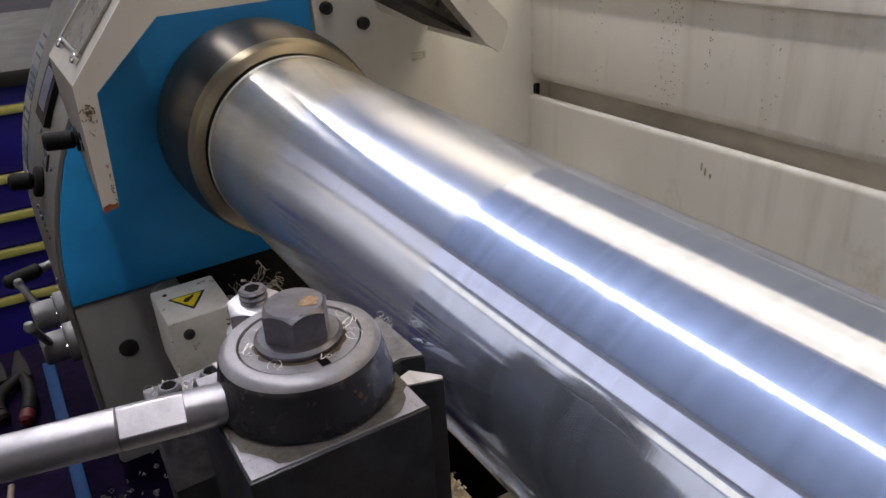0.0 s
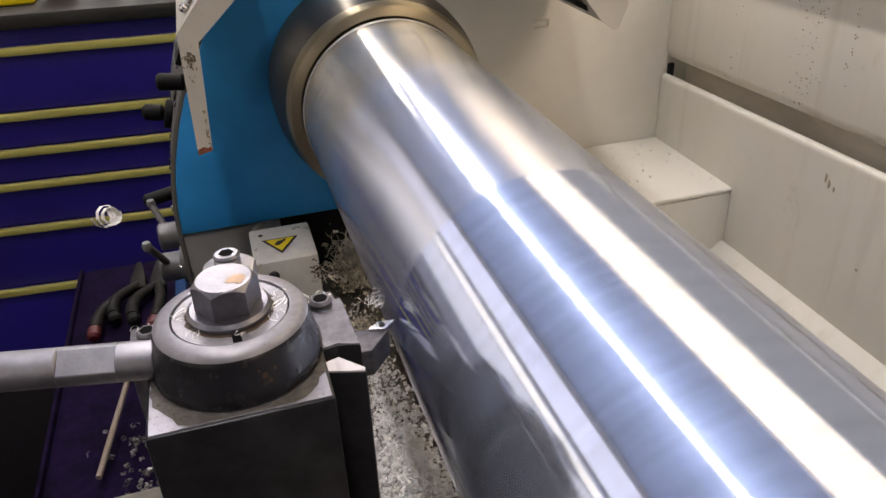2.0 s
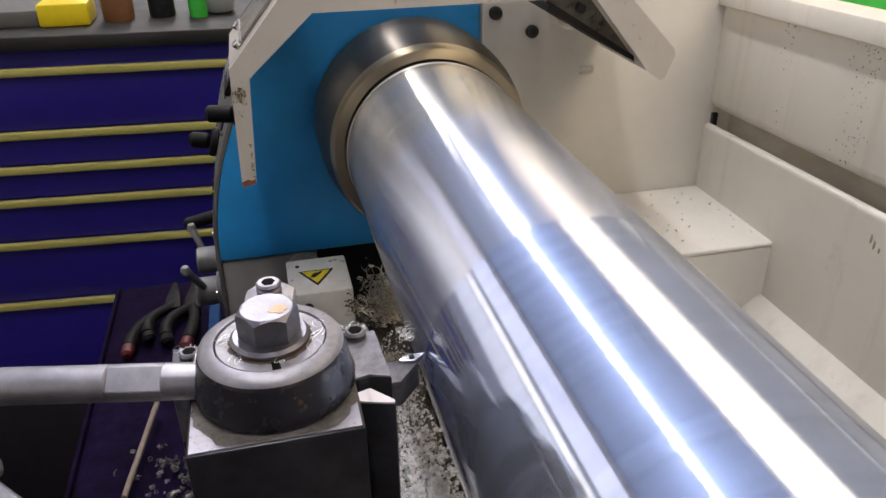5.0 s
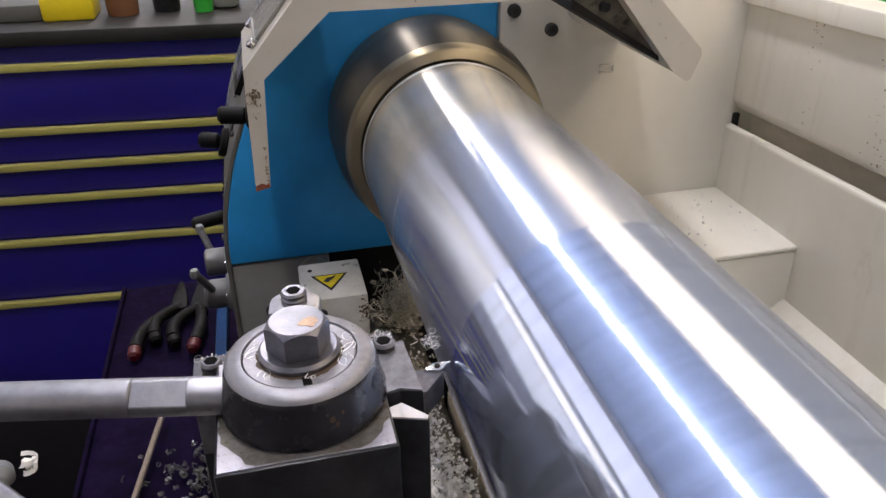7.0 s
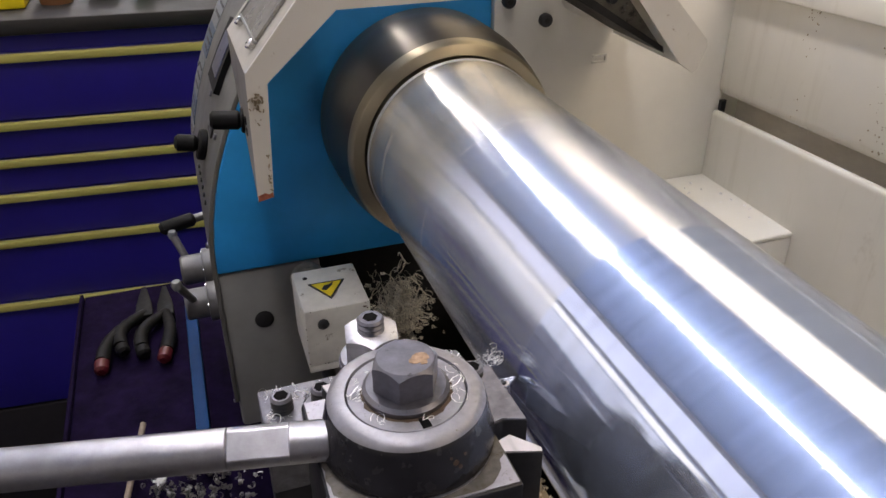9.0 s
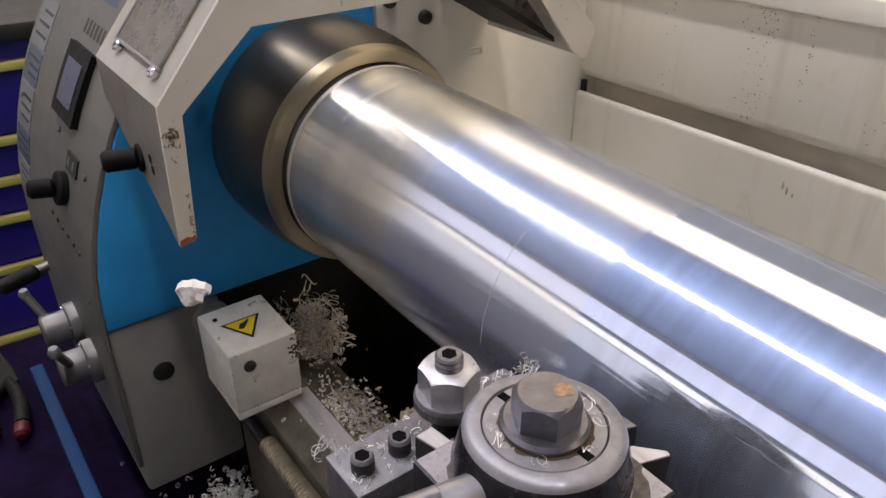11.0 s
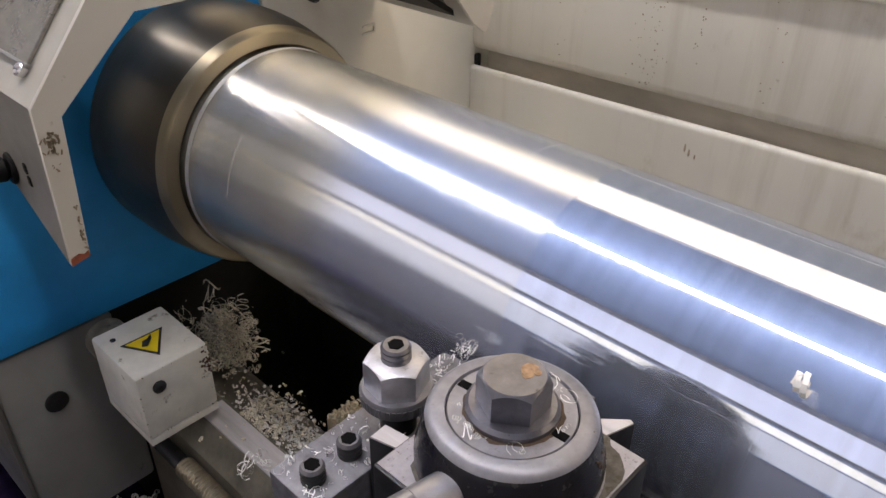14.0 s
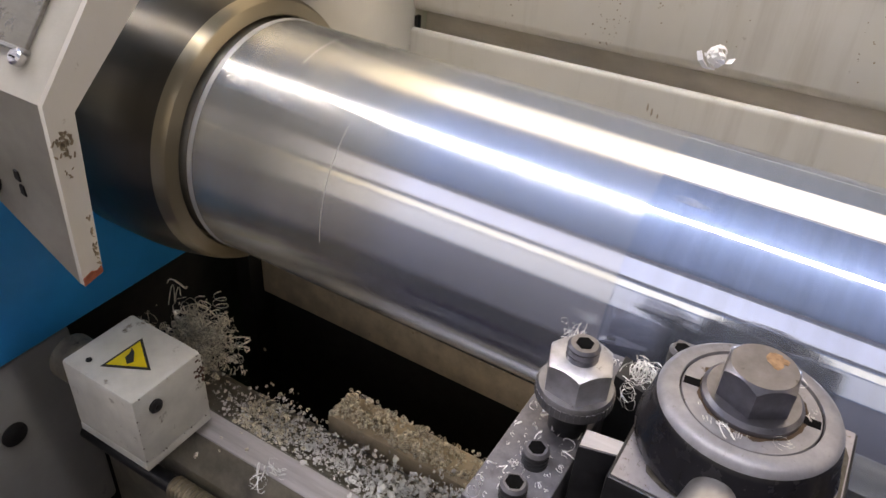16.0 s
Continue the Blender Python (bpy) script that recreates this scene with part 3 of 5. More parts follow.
def build_end_plate():
    pl = thing("rear_plate", (0.135, 0.09, 0.9), "cream painted plate beside the blue headstock", "machine panel")
    part("plate", box(0.0495, 0.2480, 0.077, 0.090, 1.000, 1.195, 0.0012), CREAM_CLEAN, pl)
    # added black sheet for the shade below the plate
    part("lower_shade_plate", box(0.0495, 0.2480, 0.0790, 0.0900, 0.80, 0.9995), PIT, pl, "black sheet for the shade under the plate")
    for x, z in ((0.058, 1.159), (0.083, 1.146)):
        bolt = part("bolt", spin([(0, -0.004), (0.0036, -0.004), (0.0042, -0.003), (0.0042, 0), (0, 0)], (x, 0.077, z), "Y", 20), BLACK_OXIDE, pl, "black socket head bolt")
        part("socket", spin([(0, -0.0042), (0.002, -0.0042), (0.002, -0.004), (0, -0.004)], (x, 0.077, z), "Y", 6), PIT, bolt)
    part("hinge_boss", spin([(0, -0.018), (0.009, -0.018), (0.011, -0.016), (0.011, 0), (0, 0)], (0.104, 0.077, 1.160), "Y", 28), CREAM_CLEAN, pl, "round cream hinge boss")
    part("sticker", join(box(0.1185, 0.1285, 0.0755, 0.077, 1.1152, 1.1164), box(0.1185, 0.1285, 0.0755, 0.077, 1.1196, 1.1208), box(0.1275, 0.1287, 0.0755, 0.077, 1.1164, 1.1196)), GREYED, pl, "thin outlined sticker")


def build_guard():
    g = thing("chuck_guard", (0.0, 0.03, 1.095), "cream sheet metal chuck guard with chipped edges and a window", "machine guard")
    outer = [(-0.108, 1.0945), (-0.1065, 1.157), (-0.068, 1.2025), (0.085, 1.2025), (0.1365, 1.1510), (0.1372, 1.1470), (0.1325, 1.1348), (0.1300, 1.1336), (0.1262, 1.1362)]
    inner = [(0.1210, 1.1400), (0.0855, 1.182), (-0.0635, 1.182), (-0.0972, 1.1520), (-0.1005, 1.0962)]
    front = extrude(outer + inner, "Y", -0.0115, -0.0095)
    part("front_flange", front, CHIPPED, g, "cream front flange with rust and chipped paint")
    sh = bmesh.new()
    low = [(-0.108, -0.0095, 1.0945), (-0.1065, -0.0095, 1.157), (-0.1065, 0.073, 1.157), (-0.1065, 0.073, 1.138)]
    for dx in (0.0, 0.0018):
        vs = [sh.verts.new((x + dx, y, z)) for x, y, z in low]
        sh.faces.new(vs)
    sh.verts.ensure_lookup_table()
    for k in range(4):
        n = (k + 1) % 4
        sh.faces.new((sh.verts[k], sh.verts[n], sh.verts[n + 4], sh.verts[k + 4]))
    part("skirt", sh, GUARD_SIDE, g, "smudged side sheet with its shade in the paint")
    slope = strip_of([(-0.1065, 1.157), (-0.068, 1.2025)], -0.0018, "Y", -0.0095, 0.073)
    part("slope", slope, SLOPE_CREAM, g, "cream sloping sheet, darkened against the strip lamp")
    n = Vector((-0.0455, 0, 0.0385)).normalized()
    d = Vector((0.0385, 0, 0.0455)).normalized()
    o = Vector((-0.1065, 0, 1.157))

    def plate(y0, y1, u0, u1, h0, h1):
        bm = box(u0, u1, y0, y1, h0, h1, 0.0003, 1)
        m = Matrix((d.to_4d(), (0, 1, 0, 0), n.to_4d(), (0, 0, 0, 1))).transposed()
        m.translation = o
        m[3][0] = m[3][1] = m[3][2] = 0
        m[3][3] = 1
        bmesh.ops.transform(bm, matrix=m, verts=bm.verts)
        return bm
    win = part("window", plate(0.002, 0.056, 0.013, 0.056, 0.0002, 0.0018), PLASTIC, g, "scratched clear plastic window")
    for y0, y1, u0, u1 in ((0.001, 0.057, 0.012, 0.0135), (0.0555, 0.0575, 0.012, 0.057)):
        part("window_edge", plate(y0, y1, u0, u1, 0.0002, 0.0024), GREY_CAST, win)
    for y in (0.0035, 0.05):
        c = o + d * 0.0105 + Vector((0, y, 0))
        sc = part("screw", rod(c, c + n * 0.0035, 0.0026, 16, 0.0006), BRIGHT, g, "bright socket head screw")
        part("socket", rod(c + n * 0.0034, c + n * 0.0034, 0.0012, 6), PIT, sc)
    part("top_window", box(-0.0675, 0.0845, -0.0094, 0.073, 1.2007, 1.2022), CLEAR_TOP, g, "scratched clear plastic top window")
    part("rear_sheet", strip_of([(0.085, 1.2025), (0.1368, 1.1500)], -0.0018, "Y", -0.0095, 0.073), CREAM_CLEAN, g)
    part("rear_lip", strip_of([(0.1368, 1.1500), (0.1310, 1.1345)], -0.0018, "Y", -0.0095, 0.073), CREAM_CLEAN, g)
    arm = part("hinge_arm", extrude([(0.050, 1.196), (0.0660, 1.1755), (0.1180, 1.1455), (0.0860, 1.1830), (0.0800, 1.1960)], "Y", 0.004, 0.008), GREASY, g, "greasy grey hinge arm")
    part("arm_edge", extrude([(0.0640, 1.1740), (0.1190, 1.1420), (0.1180, 1.1457), (0.0650, 1.1785)], "Y", 0.001, 0.060), PIT, arm, "black lower edge")
    part("arm_bolt", spin([(0, -0.003), (0.0026, -0.003), (0.003, 0), (0, 0)], (0.0840, 0.004, 1.1735), "Y", 18), BLACK_OXIDE, arm)
    part("hinge_pin", rod((0.0800, 0.010, 1.1790), (0.0800, 0.066, 1.1790), 0.0035, 14, 0.0005), GREASY, arm, "greasy hinge pin")
    for x, z, q in ((0.0700, 1.1800, 0.0022), (0.0930, 1.1680, 0.0016), (0.1040, 1.1600, 0.0012)):
        part("arm_rivet", spin([(0, -0.0016), (q * 0.7, -0.0015), (q, -0.0006), (q, 0), (0, 0)], (x, 0.004, z), "Y", 14), GREASY, arm)
    part("rust_tip", extrude([(-0.108, 1.0943), (-0.1005, 1.096), (-0.1008, 1.0985), (-0.1025, 1.0975), (-0.1045, 1.0985), (-0.1079, 1.0972)], "Y", -0.0119, -0.0113), RUST, g, "rust red bare tip")
    rng = random.Random(12)
    for k in range(70):
        x, z = rng.gauss(-0.1028, 0.0014), 1.1475 - abs(rng.gauss(0, 0.006))
        if k > 52:
            x, z = -0.1010 + rng.gauss(0, 0.0004), rng.uniform(1.098, 1.118)
        w, h, a = rng.uniform(0.0001, 0.0005), rng.uniform(0.0002, 0.0012), rng.uniform(-0.9, 0.9)
        pts = [(x + (u * math.cos(a) - v * math.sin(a)), z + (u * math.sin(a) + v * math.cos(a))) for u, v in ((-w, -h), (w * 0.6, -h * 0.8), (w, h * 0.2), (w * 0.2, h), (-w * 0.8, h * 0.5))]
        part("paint_chip", extrude(pts, "Y", -0.0118, -0.0114), CHIP_PAINT, g)
    for y, z in ((0.010, 1.128), (0.009, 1.123)):
        part("dark_mark", extrude([(y - 0.001, z - 0.002), (y + 0.0012, z - 0.0012), (y + 0.001, z + 0.002), (y - 0.0006, z + 0.0016)], "X", -0.1079, -0.1072), PIT, g)


def build_knob():
    k = thing("spindle_switch", (-0.107, 0.03, 1.12), "black plastic lever knob on the chuck guard", "knob")
    part("grip", rod((-0.1085, 0.027, 1.1225), (-0.1235, 0.029, 1.1236), 0.0048, 22, 0.0015), BLACK, k)
    part("collar", rod((-0.1067, 0.0268, 1.1224), (-0.1087, 0.027, 1.1225), 0.0065, 22, 0.0006), BLACK, k)


def build_chuck():
    c = thing("chuck", (0, 0.04, AXIS), "spinning steel lathe chuck with a bronze coloured front", "chuck")
    part("body", spin([(0.0505, 0.0655), (0.0605, 0.0655), (0.0625, 0.063), (0.0625, 0.0440), (0.0623, 0.0360), (0.0617, 0.0290), (0.0606, 0.0220), (0.0594, 0.0160), (0.0584, 0.0115)], (0, 0, AXIS), "Y", 96), CHUCK_STEEL, c, "dark steel chuck body")
    part("front_ring", spin([(0.0584, 0.0115), (0.0578, 0.0090), (0.0572, 0.0074), (0.0563, 0.0063), (0.0552, 0.0058), (0.0513, 0.0048), (0.0508, 0.0052), (0.0508, 0.0200), (0.0480, 0.0200)], (0, 0, AXIS), "Y", 128), CHUCK_FACE, c, "bronze coloured front ring", smooth=25)
    part("back_plate", spin([(0, 0.0770), (0.054, 0.0770), (0.054, 0.0655), (0, 0.0655)], (0, 0, AXIS), "Y", 64), CHUCK_STEEL, c)
    return c


def build_tube():
    t = thing("metal_tube", (0, -0.3, AXIS), "polished aluminium tube turning in the lathe", "tube")
    r = 0.0500
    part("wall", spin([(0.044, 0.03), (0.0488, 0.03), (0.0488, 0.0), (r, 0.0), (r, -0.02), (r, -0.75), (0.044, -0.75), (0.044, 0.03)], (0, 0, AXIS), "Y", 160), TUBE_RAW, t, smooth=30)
    part("end_rim", spin([(0.0489, 0.0002), (0.0489, 0.0014), (0.0500, 0.0016), (0.0505, 0.0012), (0.0505, -0.0002), (0.0501, -0.0008)], (0, 0, AXIS), "Y", 160), SCRATCH, t, "bright rim at the chuck end")
    for y, a0, a1, w in ((-0.087, 0, 40, 0.00012), (-0.0885, 70, 110, 0.00007), (-0.145, 100, 150, 0.00008), (-0.030, 200, 230, 0.00008), (-0.118, 10, 40, 0.00006), (-0.062, 250, 300, 0.00007), (-0.024, 60, 100, 0.00012), (-0.026, 62, 96, 0.00010)):
        bm = bmesh.new()
        n = int((a1 - a0) / 4)
        rows = [[bm.verts.new((0.05004 * math.cos(radians(a0 + (a1 - a0) * k / n)), y + d, AXIS + 0.05004 * math.sin(radians(a0 + (a1 - a0) * k / n)))) for d in (-w, w)] for k in range(n + 1)]
        for p, q in zip(rows, rows[1:]):
            bm.faces.new((p[0], p[1], q[1], q[0]))
        part("scratch", bm, SCRATCH, t, "fine pale scratch round the tube")
    return t


def build_cut():
    s = thing("turned_surface", (0, -0.4, AXIS), "mirror bright freshly turned surface of the tube", "tube surface")
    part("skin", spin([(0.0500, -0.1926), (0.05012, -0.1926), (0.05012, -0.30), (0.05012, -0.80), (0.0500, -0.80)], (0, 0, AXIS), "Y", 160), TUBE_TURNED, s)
    part("cut_edge", spin([(0.05012, -0.1926), (0.05015, -0.1924), (0.05015, -0.1922), (0.0500, -0.1921)], (0, 0, AXIS), "Y", 160), TUBE_TURNED, s, "fine edge of the fresh cut")
    return s


def build_splash():
    s = thing("splash_guard", (0.23, -0.5, 0.88), "cream painted splash guard with oil stains behind the tube", "machine panel")
    def tilt(bm):
        for v in bm.verts:
            v.co.z -= 0.034 * v.co.y
        return bm
    lip = [(0.2200, 0.905), (0.2200, 1.0700)] + [(0.2230 - 0.0030 * math.cos(radians(u)), 1.0712 + 0.0030 * math.sin(radians(u))) for u in (0, 30, 60, 90, 120, 150, 180)] + [(0.2260, 1.0600)]
    part("lower_panel", tilt(strip_of(lip, -0.0012, "Y", -1.3, 0.0765)), SPLASH, s, "stained cream lower panel with a rolled top edge")
    part("gutter", tilt(box(0.2258, 0.2400, -1.3, 0.0765, 1.0540, 1.0600)), DIRTY_CREAM, s, "dirty gutter behind the rolled edge")
    part("slot_back", tilt(box(0.2402, 0.2420, -1.3, 0.0765, 1.0540, 1.0950)), DIRTY_CREAM, s, "greasy brown back of the slot")
    up = [(0.2380, 1.0835), (0.2320, 1.0840), (0.2265, 1.0858), (0.2232, 1.0890), (0.2220, 1.0930), (0.2220, 1.1575)]
    part("upper_panel", tilt(strip_of(up, -0.0015, "Y", -1.3, 0.0765)), SPLASH, s, "stained cream upper panel")
    part("top_flange", tilt(box(0.2160, 0.2420, -1.3, 0.0765, 1.1580, 1.1710, 0.0012)), SPLASH, s, "pale folded top flange")
    # black block paints the shade at the slot's end
    part("slot_end", box(0.2240, 0.2280, 0.0735, 0.0763, 1.0610, 1.0790), PIT, s, "black block for the shaded slot end")
    part("tray_floor", strip_of([(0.2198, 0.982), (0.150, 0.925), (0.100, 0.905)], -0.002, "Y", -1.3, 0.0765), SPLASH, s, "sloping chip tray floor")
    b = thing("motor_cover", (0.15, 0.03, 0.93), "cream painted box cover with swarf on top", "machine cover")
    part("cover", box(0.085, 0.2205, -0.021, 0.0762, 0.90, 1.0190, 0.0012), CREAM_CLEAN, b)
    part("lid", box(0.0846, 0.2205, -0.0214, 0.0764, 1.0192, 1.0225, 0.0014, 3), CREAM_CLEAN, b, "cream lid sprinkled with chips")
    rng = random.Random(21)
    alone("swarf_on_cover", swarf(rng, 90, lambda q: (q.uniform(0.10, 0.215), q.uniform(-0.012, 0.07), 1.0230), 0.0004, 0.0018, 0.5), CHIP_WHITE, "scattered bright metal chips", kind="stuff")
    # oil marks, runs and specks on the panels
    rng = random.Random(8)
    for y, spread, count in ((0.004, 0.004, 26), (-0.060, 0.0055, 80), (-0.066, 0.0018, 26), (-0.092, 0.001, 22), (-0.135, 0.004, 14), (-0.20, 0.003, 18)):
        for j in range(count):
            z, yy, q = 1.157 - 0.066 * rng.random() ** 1.6, y + rng.gauss(0, spread), rng.uniform(0.00015, 0.0006)
            part("oil_speck", spin([(0, -0.00025), (q, -0.0001), (q, 0.0002), (0, 0.0002)], (0.2219, yy, z - 0.034 * yy), "X", 7), STAIN, s)
    for y, z, w, h in ((-0.097, 1.0625, 0.0006, 0.0028), (-0.100, 1.0600, 0.0006, 0.0026), (-0.104, 1.0585, 0.0005, 0.0016), (-0.132, 1.023, 0.0008, 0.001), (-0.16, 1.009, 0.0008, 0.001)):
        part("oil_mark", extrude([(y - w, z - h * 0.4), (y, z - h), (y + w, z - h * 0.2), (y + w * 0.6, z + h), (y - w * 0.7, z + h * 0.7)], "X", 0.2194, 0.2201), STAIN, s)
    g = thing("green_cabinet", (0.7, 0.2, 0.0), "bright green painted cabinet behind the splash guard", "cabinet")
    part("body", box(0.50, 0.95, -0.10, 0.60, 0.0, 1.128, 0.004), GREEN, g)
    part("door", box(0.494, 0.4995, -0.08, 0.58, 0.05, 1.10, 0.002), GREEN, g)


def build_bed():
    b = thing("lathe_bed", (0, -0.5, 0.80), "oily cast iron lathe bed with ground ways", "lathe bed")
    fw = [(-0.068, 0.80), (-0.068, 0.945), (-0.0585, 0.9605), (-0.0435, 0.9605), (-0.040, 0.955), (-0.020, 0.955), (-0.013, 0.948), (-0.013, 0.80)]
    part("front_way", extrude(fw, "Y", -1.3, 0.0785, 0.0006), DARK_IRON, b, "dark oiled front way")
    part("ground_strip", box(-0.0580, -0.0440, -1.3, 0.02, 0.9595, 0.9612, 0.0004, 1), STRIP_STEEL, b, "bright ground strip")
    part("rear_way", box(0.0595, 0.100, -1.3, 0.0785, 0.9420, 0.9675, 0.0008), TAN_IRON, b, "tan oiled rear way")
    # shade below the rear way is put into the colour
    part("rear_wall", box(0.0680, 0.100, -1.3, 0.0785, 0.80, 0.9418), PIT, b, "rear wall of the bed, blackened for its shade")
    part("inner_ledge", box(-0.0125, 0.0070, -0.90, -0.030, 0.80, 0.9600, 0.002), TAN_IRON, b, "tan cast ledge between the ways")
    # shade down between the ways is put into the colour
    part("well", box(-0.0125, 0.0675, -1.3, 0.078, 0.78, 0.80), PIT, b, "bed floor between the ways, blackened for its shade")
    rng = random.Random(31)
    alone("swarf_on_front_way", swarf(rng, 2600, lambda q: (-0.031 + q.gauss(0, 0.007), q.choice((q.gauss(-0.01, 0.02), q.gauss(-0.05, 0.03), q.gauss(-0.10, 0.03), q.gauss(-0.11, 0.03))), 0.9565 + abs(q.gauss(0, 0.0016))), 0.0005, 0.0020), CHIP, "bright metal chips along the front way", kind="stuff")
    alone("fresh_swarf_on_front_way", swarf(rng, 4200, lambda q: (-0.036 + q.gauss(0, 0.009), q.choice((q.gauss(-0.140, 0.030), q.gauss(-0.155, 0.022))), 0.9575 + abs(q.gauss(0, 0.0040))), 0.0008, 0.0034, 0.34), CHIP_WHITE, "fresh white curled chips heaped on the front way", kind="stuff")
    alone("tan_swarf_by_cover", swarf(rng, 420, lambda q: (-0.034 + q.gauss(0, 0.009), 0.006 - abs(q.gauss(0, 0.020)), 0.9575 + abs(q.gauss(0, 0.0022))), 0.0006, 0.0026), CHIP_WARM, "tan oily chips beside the cover box", kind="stuff")
    alone("swarf_wisp", swarf(rng, 12, lambda q: (-0.0600 + q.gauss(0, 0.0035), -0.0327 + q.gauss(0, 0.0022), 0.9640 + abs(q.gauss(0, 0.0015))), 0.003, 0.008, 0.06), CHIP_WHITE, "wisp of white swarf on the ground strip", "swarf", base=(-0.06, -0.0327, 0.9615))
    alone("oily_swarf_on_bed", swarf(rng, 700, lambda q: (q.uniform(-0.0115, 0.0065), -0.032 - q.choice((abs(q.gauss(0, 0.02)), abs(q.gauss(0.05, 0.014)), abs(q.gauss(0.08, 0.03)))), 0.9603 + abs(q.gauss(0, 0.0015))), 0.001, 0.003), CHIP_WARM, "oily brown metal chips on the bed web", kind="stuff")
    alone("swarf_on_rear_way", swarf(rng, 1000, lambda q: (0.0598 + abs(q.gauss(0, 0.0018)), q.uniform(-0.2, 0.07), 0.9680 + abs(q.gauss(0, 0.0012))), 0.0010, 0.0032, 0.4), CHIP_WARM, "fine chips along the rear way", kind="stuff")
    alone("swarf_bunch", join(swarf(rng, 120, lambda q: (-0.024 + q.gauss(0, 0.008), 0.042 + q.gauss(0, 0.010), 0.974 + abs(q.gauss(0, 0.012))), 0.006, 0.014, 0.05), swarf(rng, 650, lambda q: (-0.024 + q.gauss(0, 0.008), 0.042 + q.gauss(0, 0.010), 0.966 + abs(q.gauss(0.001, 0.012))), 0.0010, 0.0042, 0.16)), CHIP_WARM, "tangled bunch of curled swarf", kind="stuff")
    alone("swarf_in_tray", swarf(rng, 900, lambda q: (q.gauss(-0.172, 0.019), q.uniform(-0.12, 0.09), 0.842 + abs(q.gauss(0, 0.004))), 0.0012, 0.005), CHIP_DULL, "heap of dull swarf in the chip tray", kind="stuff")
    alone("fresh_swarf_in_tray", join(swarf(rng, 240, lambda q: (-0.083 + q.gauss(0, 0.009), 0.072 + q.gauss(0, 0.012), 0.841 + abs(q.gauss(0, 0.006))), 0.001, 0.005, 0.3), swarf(rng, 22, lambda q: (q.uniform(-0.150, -0.10), q.uniform(0.06, 0.17), 0.840), 0.001, 0.005, 0.2)), CHIP, "bright curled swarf heaped in the chip tray", kind="stuff")
    t = thing("chip_tray", (-0.115, -0.4, 0.80), "dark chip tray with folded edges full of swarf", "tray")
    # pan is extended under the pliers, near-black violet like the dark space behind
    part("pan", box(-0.262, -0.069, -1.3, 0.36, 0.800, 0.838, 0.001), TRAY_BLACK, t)
    part("front_lip", box(-0.2660, -0.2625, -1.3, 0.36, 0.795, 0.842, 0.001), TRAY_BLACK, t, "dark folded edge")
    part("end_sheet", box(-0.1678, -0.1580, 0.085, 0.292, 0.8385, 0.853, 0.001), BLUE_DARK, t, "blue painted edge under the headstock")
    part("stand", box(-0.160, 0.10, -1.25, 0.45, 0.0, 0.7795, 0.004), BLUE_DARK, t, "dark blue machine stand")
    sk = thing("wooden_stick", (-0.16, -0.06, 0.845), "pale wooden stick lying in the swarf", "stick")
    part("shaft", rod((-0.222, 0.040, 0.846), (-0.205, 0.130, 0.856), 0.0023, 10), WOOD, sk)


def build_leadscrew():
    l = thing("lead_screw", (-0.0745, -0.4, 0.935), "threaded steel lead screw along the bed", "lead screw")
    part("screw", thread((-0.0745, -0.9, 0.936), (-0.0745, 0.016, 0.936), 0.0058, 0.0026, 0.0010, 20), SCREW_STEEL, l)
    part("journal", rod((-0.0745, 0.016, 0.936), (-0.0745, 0.079, 0.936), 0.0046, 18), BLACK_OXIDE, l)


